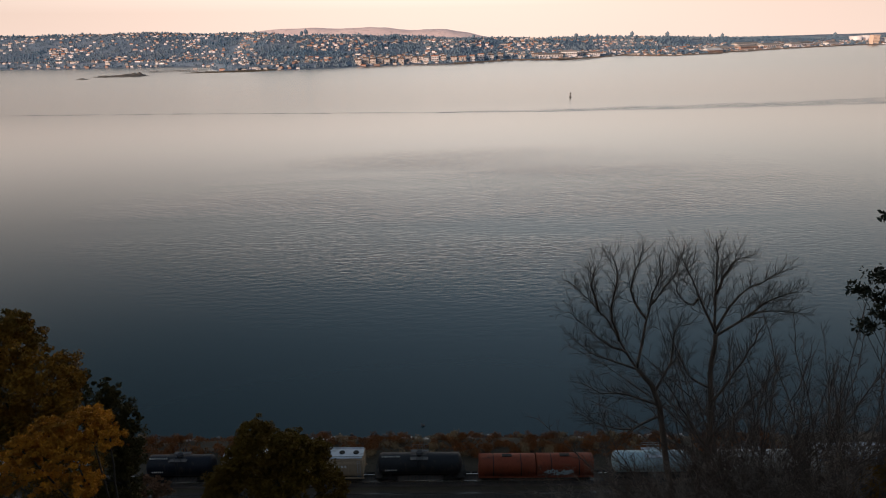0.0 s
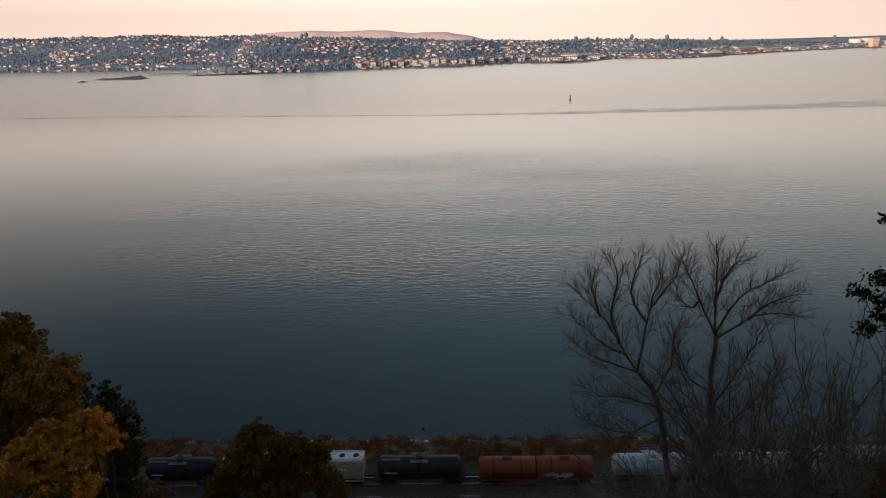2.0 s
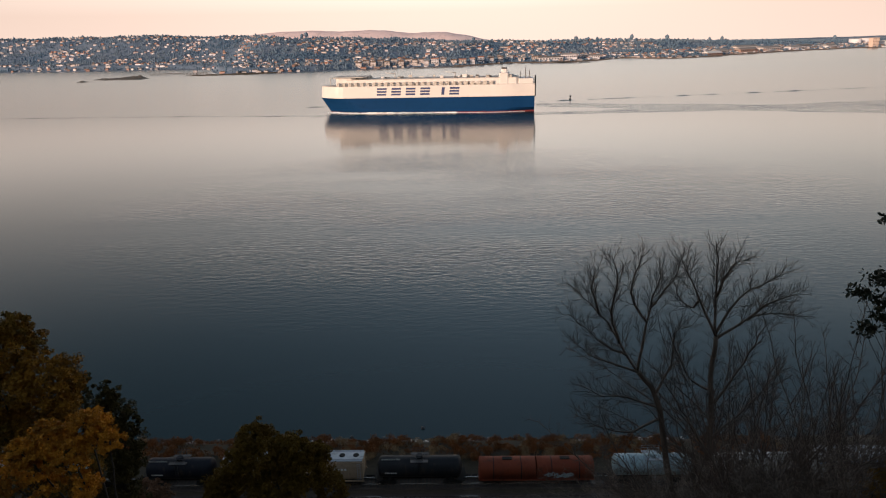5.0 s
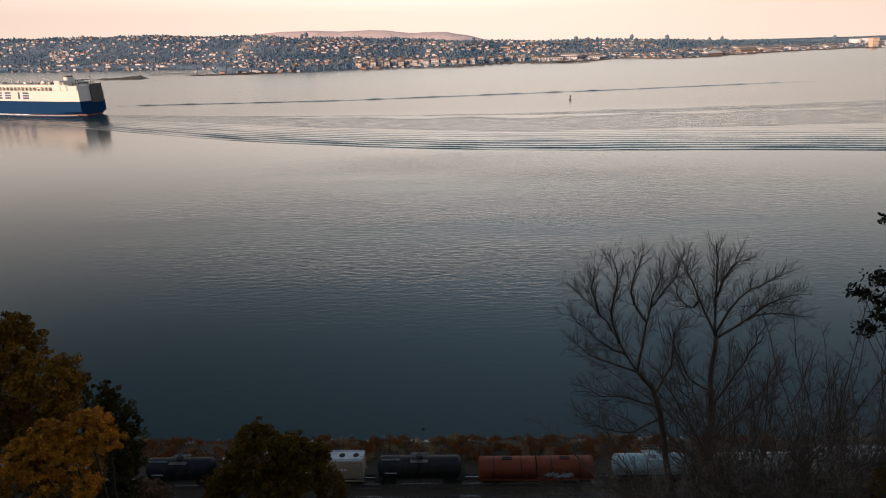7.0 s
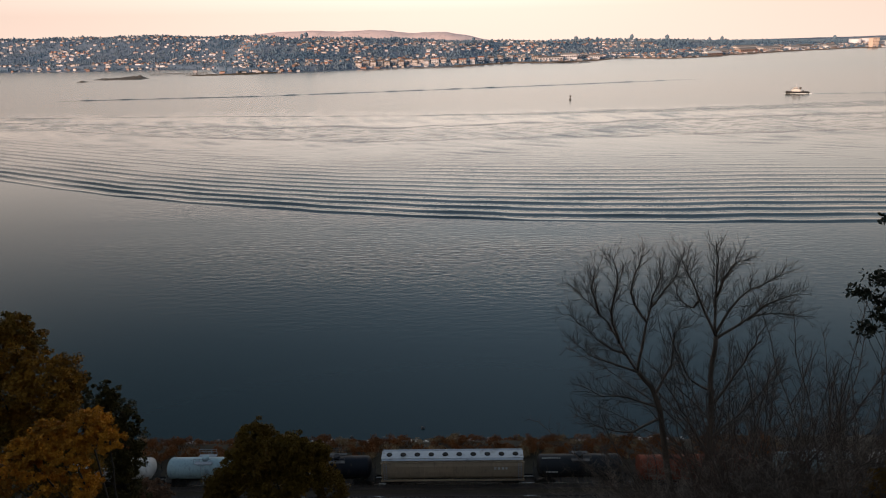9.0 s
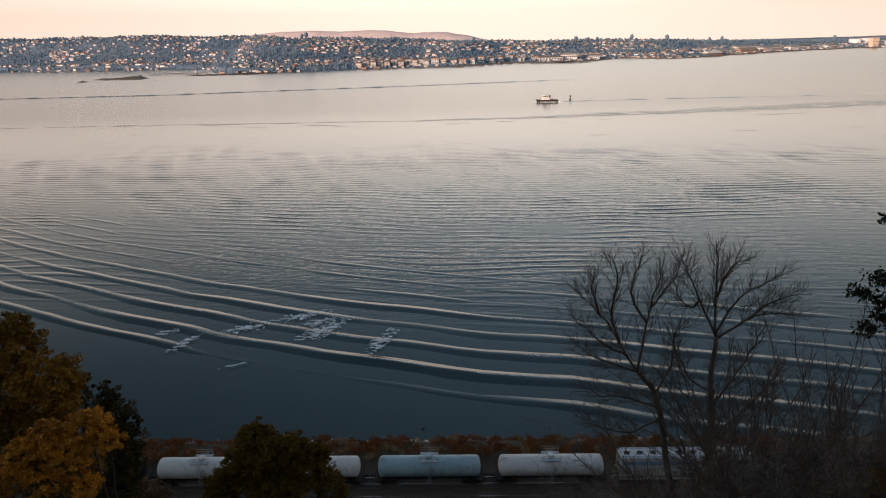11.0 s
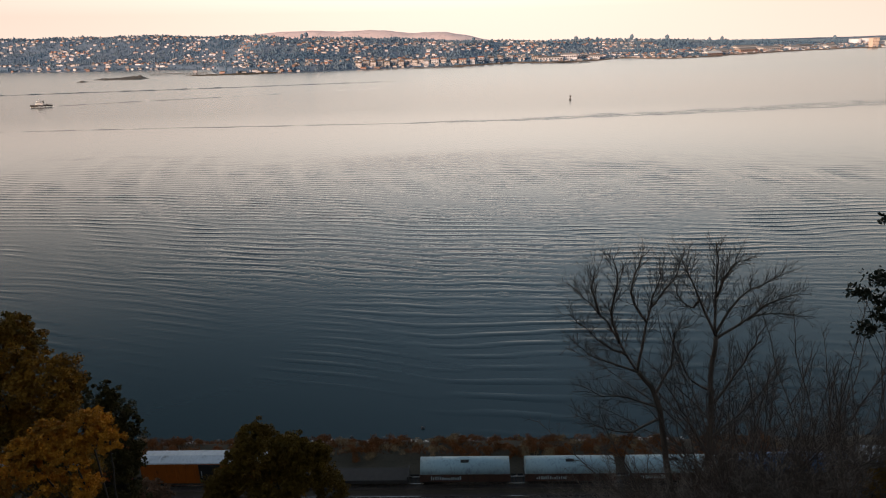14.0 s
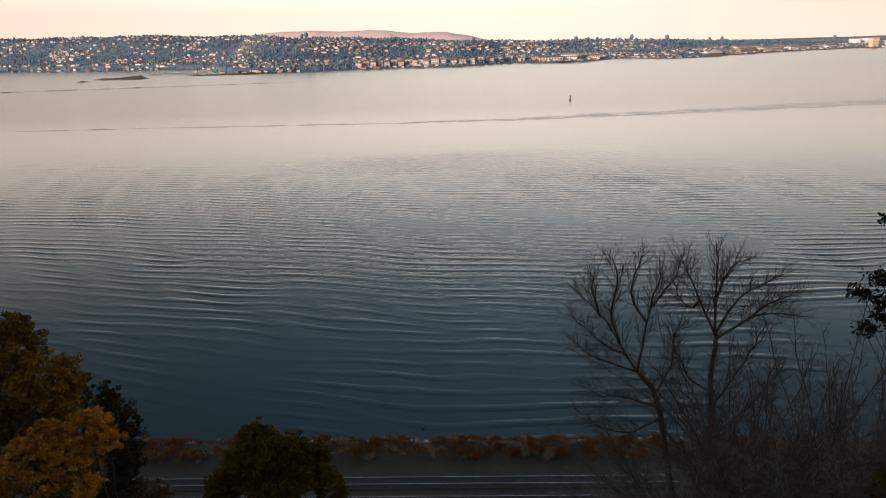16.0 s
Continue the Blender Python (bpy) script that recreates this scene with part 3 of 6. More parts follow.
# brown tidal bank at the foot of the far shore
bank = grid("far_beach", spaced((40, 1560, 8)), spaced((-16, 12, 4)),
            lambda x, d: (x, interp(x, SHORE) + d + 6 * noise.noise(Vector((x * 0.01, 0, 7.0))), -0.6 + 4.2 * smooth_step((d + 16) / 22) * (0.75 + 0.5 * noise.noise(Vector((x * 0.03, d * 0.1, 5.0))))), M_BANK)
tagged(bank, "low brown tidal bank along the far shore", "bank", kind="structure")

# far woods
random.seed(31)
bm = bmesh.new()
bmesh.ops.create_icosphere(bm, subdivisions=1, radius=1)
ICO_V = np.array([v.co[:] for v in bm.verts])
ICO_F = [tuple(v.index for v in f.verts) for f in bm.faces]
bm.free()
woods = Form()


def tree_lump(x, y, z, r, tall):
    for _ in range(1):
        ox, oy, oz, rr = rnd(-0.5, 0.5) * r, rnd(-0.4, 0.4) * r, rnd(-0.2, 0.3) * r * tall, r * rnd(0.6, 1)
        v = ICO_V * (1 + np.random.uniform(-0.28, 0.28, (len(ICO_V), 1))) * np.array([rr, rr, rr * tall])
        woods.add((v + np.array([x + ox, y + oy, z + r * tall * 0.75 + oz])).tolist(), ICO_F)


np.random.seed(3)
for i in range(22000):
    k = rnd(-0.76, 0.80)
    d = 6 + 560 * rnd(0, 1) ** 1.05
    x = k * 1900
    for _ in range(3):
        x = k * (interp(x, SHORE) + d)
    if x > 720 and d < 170 and rnd(0, 1) < 0.35:
        continue
    y = interp(x, SHORE) + d
    if any(abs(x - a) < 8 and -5 < b - y < 16 for a, b in taken) and rnd(0, 1) < 0.72:
        continue
    s = rnd(1.5, 3.4) if d < 440 else rnd(1.8, 3.9)
    tree_lump(x, y, far_height(x, d), s, rnd(0.8, 1.6))
for k, d, s in ((-0.196, 470, 11), (-0.205, 455, 9), (0.055, 480, 8), (0.21, 470, 11), (0.225, 480, 9), (0.29, 470, 10), (0.345, 480, 9), (0.41, 500, 10), (0.43, 510, 9), (0.6, 560, 9), (-0.53, 480, 6)):
    x = k * 2200
    for _ in range(3):
        x = k * (interp(x, SHORE) + d)
    tree_lump(x, interp(x, SHORE) + d, far_height(x, d), s, 1.2)
tagged(part("far_woods", woods, M_FARTREE), "dark trees with haze blue in their colour among the far hillside houses", "woods", kind="stuff")

# ---------------------------------------------------------------- freight train
# A car's own axes: x along the track, z up from the rail head, origin at its middle.
CACHE = {}


def cached(key, make):
    if key not in CACHE:
        CACHE[key] = make()
    return CACHE[key]


def circle(r, n, y=0.0, z=0.0, x=0.0):
    return [(x, y + r * math.cos(2 * math.pi * k / n), z + r * math.sin(2 * math.pi * k / n)) for k in range(n)]


def bogie(car, x, axles=2):
    def frame_mesh():
        f = Form()
        L = 1.5 if axles == 2 else 2.3
        for s in (-1, 1):
            f.prism([(-L, s * 0.98 - 0.08, 0.35), (L, s * 0.98 - 0.08, 0.35), (L, s * 0.98 + 0.08, 0.35), (-L, s * 0.98 + 0.08, 0.35)],
                    [(-L * 0.55, s * 0.98 - 0.08, 0.85), (L * 0.55, s * 0.98 - 0.08, 0.85), (L * 0.55, s * 0.98 + 0.08, 0.85), (-L * 0.55, s * 0.98 + 0.08, 0.85)])
        return f.box(-0.3, -1.05, 0.45, 0.3, 1.05, 0.8).mesh("bogie", P_UNDER)

    def wheel_mesh():
        f = Form()
        for s in (-1, 1):
            rings = [circle(r, 16, 0, 0, a) for r, a in ((0.2, -0.07), (0.42, -0.07), (0.46, -0.05), (0.46, 0.06), (0.2, 0.07))]
            f.loft([[(p[1], s * 0.75 + p[0], p[2]) for p in ring] for ring in rings])
        f.loft([[(p[1], yy, p[2]) for p in circle(0.09, 8)] for yy in (-0.75, 0.75)])
        return f.mesh("wheelset", P_UNDER)

    b = part("bogie", cached(("bogie", axles), frame_mesh), None, car)
    b.location = (x, 0, 0)
    for a in ((-0.9, 0.9) if axles == 2 else (-1.75, 0, 1.75)):
        w = part("wheelset", cached("wheelset", wheel_mesh), None, b)
        w.location = (a, 0, 0.46)


def coupler(car, x, s):
    c = part("coupler", cached("coupler", lambda: Form().box(0, -0.1, 0.75, 0.75, 0.1, 1.0, 0.02).mesh("coupler", P_UNDER)), None, car)
    c.matrix_basis = pose(x, 0, 0, 0, 0, 0 if s > 0 else 180)


def ladder(f, x, y, z0, z1, w=0.42):
    for s in (-1, 1):
        f.box(x + s * w / 2 - 0.025, y - 0.03, z0, x + s * w / 2 + 0.025, y + 0.03, z1)
    z = z0 + 0.2
    while z < z1:
        f.box(x - w / 2, y - 0.02, z, x + w / 2, y + 0.02, z + 0.04)
        z += 0.38


def running_gear(car, L, axles=2, inset=2.2):
    for s in (-1, 1):
        bogie(car, s * (L / 2 - inset), axles)
        coupler(car, s * (L / 2 - 0.25), s)


def stencils(car, x, y, z, n, w=0.28, h=0.26):
    for k in range(n):
        part("stencil_mark", Form().box(x + k * w * 1.35, y - 0.012, z, x + k * w * 1.35 + w * rnd(0.6, 1), y + 0.012, z + h), P_MARK, car)


def tank_car(L, col, label, r=1.52, frame_ends=True, marks=False, low=0.0):
    car = thing("tank_car", Matrix(), label, "tank car", "cars of the freight train")
    zc, n, h = 2.55 - low, 30, L / 2 - 0.75
    rings = []
    for t in range(7):
        a = t / 6 * math.pi / 2
        rings.append(circle(max(0.05, r * math.sin(a)), n, 0, zc, -h + 0.62 * (1 - math.cos(a)) * 0 - 0.62 * math.cos(a) + 0.62))
    rings += [circle(r, n, 0, zc, x) for x in np.linspace(-h + 1.4, h - 1.4, 6)]
    rings += [[(-p[0], p[1], p[2]) for p in ring] for ring in rings[6::-1]]
    part("tank", Form().loft(rings), col, car)
    for x in (-h * 0.62, -h * 0.2, h * 0.2, h * 0.62):
        part("weld_band", Form().loft([circle(r + 0.012, n, 0, zc, x - 0.05), circle(r + 0.018, n, 0, zc, x), circle(r + 0.012, n, 0, zc, x + 0.05)], True, False), col, car)
    dome = Form()
    dome.loft([[(0.5 * math.cos(k * math.pi / 8), 0.5 * math.sin(k * math.pi / 8), z) for k in range(16)] for z in (zc + r - 0.1, zc + r + 0.35)] +
              [[(0.42 * math.cos(k * math.pi / 8), 0.42 * math.sin(k * math.pi / 8), zc + r + 0.42) for k in range(16)]])
    part("manway", dome, col, car)
    plat = Form()
    plat.box(-1.3, -1.2, zc + r - 0.12, 1.3, -0.62, zc + r - 0.06)
    plat.box(-1.3, 0.62, zc + r - 0.12, 1.3, 1.2, zc + r - 0.06)
    for x in (-1.3, -0.4, 0.5, 1.26):
        for y in (-1.2, 1.16):
            plat.box(x, y, zc + r - 0.1, x + 0.04, y + 0.04, zc + r + 0.8)
    for y in (-1.2, 1.16):
        for z in (0.4, 0.78):
            plat.box(-1.3, y, zc + r + z, 1.3, y + 0.04, zc + r + z + 0.04)
    dark = col in (P_BLACK, P_NAVY, P_GREY, P_DEEPBLUE)
    part("platform", plat, P_LOCOGREY if not dark else S_DARK, car)
    lad = Form()
    for s in (-1, 1):
        ladder(lad, 0, s * (r + 0.12), 0.9, zc + r)
    part("ladder", lad, P_LOCOGREY if not dark else P_UNDER, car)
    fr = Form().box(-L / 2 + 0.2, -0.35, 0.72, L / 2 - 0.2, 0.35, 1.05)
    for s in (-1, 1):
        fr.box(s * (L / 2 - 0.9) - 0.55, -1.45, 0.95, s * (L / 2 - 0.9) + 0.55, 1.45, 1.08)
        fr.box(s * h * 0.72 - 0.25, -1.2, 1.0, s * h * 0.72 + 0.25, 1.2, 1.75)
        for q in (-1, 1):
            fr.box(s * (L / 2 - 0.5) - 0.03, q * 1.42 - 0.03, 1.0, s * (L / 2 - 0.5) + 0.03, q * 1.42 + 0.03, 2.1)
        fr.box(s * (L / 2 - 0.5) - 0.03, -1.42, 2.06, s * (L / 2 - 0.5) + 0.03, 1.42, 2.12)
    part("underframe", fr, P_UNDER, car)
    if marks:
        stencils(car, -h + 0.7, -0.55, zc + r * 0.94, 8, 0.26, 0.2)
        stencils(car, -h + 1.2, -r - 0.01, zc - 0.2, 6, 0.22, 0.2)
    running_gear(car, L)
    return car


def hopper_car(L, col, label, hatches=10, height=4.55):
    car = thing("hopper_car", Matrix(), label, "hopper car", "cars of the freight train")
    sec = [(-1.2, 1.25), (-1.52, 1.75), (-1.58, 2.6), (-1.5, 3.5), (-1.28, 4.05), (-0.85, height - 0.2), (0.85, height - 0.2), (1.28, 4.05), (1.5, 3.5), (1.58, 2.6), (1.52, 1.75), (1.2, 1.25)]
    h = L / 2 - 0.5
    body = Form()
    rings = [[(s * h, y, z) for y, z in sec] for s in (-1, 1)]
    body.loft([rings[0], [(-h * 0.5, y, z) for y, z in sec], [(0, y, z) for y, z in sec], [(h * 0.5, y, z) for y, z in sec], rings[1]], False)
    part("body", body, col, car)
    sill = Form()
    for s in (-1, 1):
        sill.box(-L / 2 + 0.3, s * 1.56 - 0.06, 1.08, L / 2 - 0.3, s * 1.56 + 0.06, 1.34)
        sill.box(-L / 2 + 0.3, s * 1.34 - 0.05, 3.98, L / 2 - 0.3, s * 1.34 + 0.05, 4.12)
        for q in (-1, 1):
            sill.box(s * h - 0.08, q * 1.5 - 0.06, 1.1, s * h + 0.08, q * 1.5 + 0.06, 4.1)
    part("sill", sill, col, car)
    chutes = Form()
    for k in range(4):
        x = -h + (k + 0.5) * 2 * h / 4
        chutes.prism([(x - 0.5, -0.5, 0.4), (x + 0.5, -0.5, 0.4), (x + 0.5, 0.5, 0.4), (x - 0.5, 0.5, 0.4)], [(x - h / 4.3, -1.2, 1.26), (x + h / 4.3, -1.2, 1.26), (x + h / 4.3, 1.2, 1.26), (x - h / 4.3, 1.2, 1.26)])
    part("chutes", chutes, P_UNDER, car)
    if col is P_HOPPER_GREY:
        part("band", Form().prism([(-h, -1.535, 3.45), (h, -1.535, 3.45), (h, -1.5, 3.45), (-h, -1.5, 3.45)], [(-h, -1.40, 3.9), (h, -1.40, 3.9), (h, -1.36, 3.9), (-h, -1.36, 3.9)]), P_BAND, car, "faded blue band below the roof")
        part("outlet_mark", Form().box(-1.0, -1.64, 1.6, 0.6, -1.6, 2.1), P_UNDER, car)
    part("roof", Form().box(-h - 0.1, -0.84, height - 0.2, h + 0.1, 0.84, height - 0.08, 0.05), P_ROOF, car)
    walkf = Form()
    for s in (-1, 1):
        walkf.box(-h, s * 1.12 - 0.22, height - 0.16, h, s * 1.12 + 0.22, height - 0.12)
    part("roof_walkway", walkf, P_LOCOGREY, car)
    me = cached("hatch", lambda: Form().loft([[(r * math.cos(k * math.pi / 8), r * math.sin(k * math.pi / 8), z) for k in range(16)] for r, z in ((0.42, 0), (0.42, 0.1), (0.34, 0.16))]).mesh("hatch", P_UNDER))
    for k in range(hatches):
        o = part("hatch", me, None, car)
        o.location = (-h + (k + 0.5) * 2 * h / hatches, 0, height - 0.09)
    rib = cached(("rib", col.name), lambda: Form().box(-0.04, -0.03, 1.3, 0.04, 0.03, 4.0).mesh("rib", col))
    for k in range(9):
        for s in (-1, 1):
            o = part("rib", rib, None, car)
            o.location = (-h + (k + 1) * 2 * h / 10, s * 1.585, 0)
    lad = Form()
    for s in (-1, 1):
        ladder(lad, s * (h - 0.5), -1.62, 1.2, 4.1)
        ladder(lad, s * (h - 0.5), 1.62, 1.2, 4.1)
    part("ladder", lad, P_LOCOGREY, car)
    stencils(car, h - 4.2, -1.6, 3.0, 4, 0.4, 0.35)
    running_gear(car, L)
    return car


def coil_car(L, col, label, covers=2, cover_col=None, graffiti=False):
    car = thing("coil_car", Matrix(), label, "coil car", "cars of the freight train")
    h = L / 2 - 0.4
    part("deck", Form().box(-h, -1.5, 0.95, h, 1.5, 1.3, 0.05), P_UNDER if cover_col else col, car)
    n, w = 12, 2 * h / covers
    for c in range(covers):
        x0, x1 = -h + c * w + 0.1, -h + (c + 1) * w - 0.1
        arc = [(1.52 * math.cos(a) if abs(math.cos(a)) < 0.97 else math.copysign(1.52, math.cos(a)), 1.3 + 1.15 + 1.25 * math.sin(a)) for a in [math.pi * k / n for k in range(n + 1)]]
        arc = [(1.52, 1.3)] + arc + [(-1.52, 1.3)]
        f = Form().loft([[(x, y, z) for y, z in arc] for x in np.linspace(x0, x1, 5)], True)
        cv = part("cover", f, cover_col or col, car)
        lug = Form().box((x0 + x1) / 2 - 0.7, -0.3, 3.66, (x0 + x1) / 2 + 0.7, 0.3, 3.8, 0.04)
        for x in (x0 + w * 0.25, x1 - w * 0.25):
            lug.loft([[(x + dx, y * 1.01, 1.3 + (z - 1.3) * 1.008) for y, z in arc] for dx in (-0.06, 0.06)], True, False)
        part("lifting_lug", lug, P_UNDER if not cover_col else cover_col, cv)
    if cover_col:
        for q in (-1, 1):
            part("trough_side", Form().box(-h, q * 1.6 - 0.05, 0.95, h, q * 1.6 + 0.05, 2.15, 0.02), P_TROUGH, car, "brown trough side")
        part("hatch", Form().box(-0.6, -0.75, 3.62, 0.6, -0.15, 3.74, 0.06), P_UNDER, car)
        f = Form()
        for k in range(14):
            x = -h * 0.75 + k * 0.32
            f.box(x, -1.67, 1.3, x + rnd(0.12, 0.26), -1.65, rnd(1.6, 1.95))
        part("sprayed_shape", f, P_GRAF1, car, "small pale sprayed shapes")
    if graffiti:
        f = Form()
        for k in range(70):
            a, q = rnd(0, 6.28), rnd(0, 1) ** 0.5
            x, z = 3.1 + 2.2 * q * math.cos(a), 1.95 + 0.5 * q * math.sin(a) * (1 - 0.3 * abs(math.cos(a)))
            b = rnd(0.15, 0.4)
            f.prism([(x, -1.56, z - 0.35 * b), (x + 0.12, -1.56, z - 0.5 * b), (x + 0.32, -1.56, z + 0.15 * b), (x + 0.14, -1.56, z + 0.5 * b)],
                    [(x, -1.53, z - 0.35 * b), (x + 0.12, -1.53, z - 0.5 * b), (x + 0.32, -1.53, z + 0.15 * b), (x + 0.14, -1.53, z + 0.5 * b)])
        part("sprayed_shape", f, P_GRAF1, car, "pale sprayed paint shapes")
    running_gear(car, L)
    return car


def flat_car(L, col, label, load=False):
    car = thing("flat_car", Matrix(), label, "flat car", "cars of the freight train")
    h = L / 2 - 0.35
    part("deck", Form().box(-h, -1.45, 0.85, h, 1.45, 1.15, 0.05), col, car)
    f = Form()
    for s in (-1, 1):
        f.box(-h, s * 1.4 - 0.06, 0.6, h, s * 1.4 + 0.06, 1.0)
        f.box(s * (h - 0.2) - 0.12, -1.4, 1.15, s * (h - 0.2) + 0.12, 1.4, 1.15 + (2.0 if load else 0.5))
    part("side_sill", f, col, car)
    running_gear(car, L)
    return car


def gondola_car(L, col, label):
    car = thing("gondola_car", Matrix(), label, "gondola car", "cars of the freight train")
    h = L / 2 - 0.4
    f = Form().box(-h, -1.5, 1.0, h, 1.5, 1.15)
    for s in (-1, 1):
        f.box(-h, s * 1.46 - 0.05, 1.0, h, s * 1.46 + 0.05, 2.75)
        f.box(s * h - 0.06, -1.46, 1.0, s * h + 0.06, 1.46, 2.75)
        f.box(-h - 0.05, s * 1.5 - 0.09, 2.7, h + 0.05, s * 1.5 + 0.09, 2.85)
    part("body", f, col, car)
    me = Form().box(-0.07, -0.07, 1.05, 0.07, 0.07, 2.72).mesh("stake", col)
    for k in range(14):
        for s in (-1, 1):
            o = part("stake", me, None, car)
            o.location = (-h + (k + 0.5) * 2 * h / 14, s * 1.55, 0)
    running_gear(car, L)
    return car


def box_car(L, col, roof_col, label, graffiti=False, door_open=False):
    car = thing("box_car", Matrix(), label, "box car", "cars of the freight train")
    h = L / 2 - 0.4
    part("body", Form().box(-h, -1.52, 1.0, h, 1.52, 4.35, 0.04), col, car)
    rf = [(-1.58, 4.35), (-1.5, 4.5), (0, 4.72), (1.5, 4.5), (1.58, 4.35)]
    part("roof", Form().loft([[(x, y, z) for y, z in rf] for x in (-h - 0.08, h + 0.08)], False), roof_col, car)
    me = Form().loft([[(x, y * 1.006, z + 0.05) for y, z in rf] for x in (-0.09, 0.09)], False).mesh("roof_rib", P_ROOF if graffiti else roof_col)
    for k in range(11):
        part("roof_rib", me, None, car).location = (-h + (k + 0.5) * 2 * h / 11, 0, 0)
    st = Form().box(-0.06, -0.04, 1.05, 0.06, 0.04, 4.3).mesh("side_post", col)
    for k in range(14):
        x = -h + (k + 0.5) * 2 * h / 14
        if abs(x) > 1.9:
            for s in (-1, 1):
                part("side_post", st, None, car).location = (x, s * 1.55, 0)
    for s in (-1, 1):
        d = part("door", Form().box(-1.6, s * 1.58 - 0.04, 1.15, 1.6, s * 1.58 + 0.04, 4.2, 0.02), P_UNDER if door_open else col, car)
        part("door_handle", Form().box(-1.3, s * 1.63 - 0.03, 2.0, -1.2, s * 1.63 + 0.03, 3.2), P_LOCOGREY, d)
    if graffiti:
        f = Form()
        for k in range(30):
            x, z = rnd(-1.5, 6.5), rnd(1.3, 2.2)
            f.prism([(x, -1.66, z), (x + 0.4, -1.66, z - 0.2), (x + 0.6, -1.66, z + 0.5), (x + 0.15, -1.66, z + 0.6)], [(x, -1.63, z), (x + 0.4, -1.63, z - 0.2), (x + 0.6, -1.63, z + 0.5), (x + 0.15, -1.63, z + 0.6)])
        part("sprayed_shape", f, P_GRAF2, car, "teal and pink sprayed paint")
        stencils(car, -h + 1.0, -1.6, 2.6, 6, 0.35, 0.35)
    running_gear(car, L)
    return car


def locomotive(L, label, cab_left=False, worn=False):
    car = thing("locomotive", Matrix(), label, "locomotive", "locomotives of the freight train")
    h = L / 2 - 0.5
    s = -1 if cab_left else 1
    skin = P_SOOT if worn else P_ORANGE
    grey = P_GREY if worn else P_LOCOGREY
    part("frame", Form().box(-h, -1.5, 1.15, h, 1.5, 1.6, 0.1), P_BOXRED if not worn else P_UNDER, car)
    a, b = sorted((s * -(h - 0.5), s * (h - 5.2)))
    part("long_hood", Form().box(a, -1.25, 1.6, b, 1.25, 3.7, 0.12), skin, car)
    me = cached("hood_door", lambda: Form().box(-0.6, -0.03, 0, 0.6, 0.03, 1.35, 0.01).mesh("hood_door", P_ORANGE))
    me2 = cached("hood_door_worn", lambda: Form().box(-0.6, -0.03, 0, 0.6, 0.03, 1.35, 0.01).mesh("hood_door", P_SOOT))
    for k in range(8):
        part("hood_door", me2 if worn else me, None, car).location = (a + 2.6 + k * (b - a - 4) / 8, -1.27, 1.9)
    a, b = sorted((s * -(h - 0.4), s * -(h - 6.6)))
    # black strip puts the shade below the radiator overhang into paint
    part("grille", Form().box(a + 0.15, -1.34, 3.05, b - 0.15, 1.34, 3.75, 0.04), P_UNDER, car, "black band for the shade under the radiator")
    part("radiator", Form().box(a, -1.55, 3.75, b, 1.55, 4.3, 0.12), grey, car)
    part("fan_deck", Form().box(a + 0.4, -1.0, 4.3, b - 0.4, 1.0, 4.38, 0.03), P_UNDER, car)
    me = cached("fan", lambda: Form().loft([[(r * math.cos(k * math.pi / 8), r * math.sin(k * math.pi / 8), z) for k in range(16)] for r, z in ((0.62, 0), (0.62, 0.14), (0.45, 0.16))]).mesh("fan", P_GREY))
    for k in range(4):
        part("fan", me, None, car).location = (a + 1.0 + k * 1.4, 0, 4.38)
    c0, c1 = sorted((s * -(h - 6.7), s * (h - 5.3)))
    part("hood_roof", Form().box(c0, -1.1, 3.7, c1, 1.1, 3.98, 0.1), grey, car)
    mid = (c0 + c1) / 2
    part("exhaust", Form().box(mid - 0.8, -0.45, 3.98, mid + 0.8, 0.45, 4.35, 0.05), P_UNDER, car)
    part("dynamic_brake", Form().box(c0 + 0.5, -0.8, 3.98, c0 + 2.4, 0.8, 4.22, 0.08), P_GREY, car)
    part("blower_hatch", Form().box(c1 - 2.6, -0.85, 3.98, c1 - 0.5, 0.85, 4.28, 0.08), P_UNDER if worn else P_GREY, car)
    part("inertial_filter", Form().box(c1 - 3.6, -1.28, 2.9, c1 - 0.2, 1.28, 3.6, 0.04), P_UNDER, car)
    a, b = sorted((s * (h - 5.2), s * (h - 2.7)))
    cab = part("cab", Form().box(a, -1.52, 1.6, b, 1.52, 4.15, 0.15), skin, car)
    part("cab_roof", Form().box(a - 0.1, -1.4, 4.15, b + 0.1, 1.4, 4.36, 0.18), grey, cab)
    for q in (-1, 1):
        part("cab_window", Form().box(a + 0.4, q * 1.53 - 0.02, 3.0, b - 0.4, q * 1.53 + 0.02, 3.8), P_GLASS, cab)
    part("horn", Form().box((a + b) / 2 - 0.3, -0.2, 4.36, (a + b) / 2 + 0.3, 0.2, 4.55, 0.04), P_UNDER, cab)
    a, b = sorted((s * (h - 2.7), s * (h - 0.6)))
    part("nose", Form().box(a, -1.15, 1.6, b, 1.15, 3.1, 0.4), P_LOCOGREY if not worn else skin, car, "grey nose")
    rail = Form()
    for q in (-1, 1):
        for x in np.linspace(-h + 0.2, h - 0.2, 12):
            rail.box(float(x) - 0.015, q * 1.46 - 0.015, 1.6, float(x) + 0.015, q * 1.46 + 0.015, 2.55)
        rail.box(-h + 0.2, q * 1.46 - 0.015, 2.53, h - 0.2, q * 1.46 + 0.015, 2.56)
    part("handrail", rail, P_SOOT, car)
    part("fuel_tank", Form().box(-3.2, -1.3, 0.3, 3.2, 1.3, 1.15, 0.15), P_UNDER, car)
    f = Form()
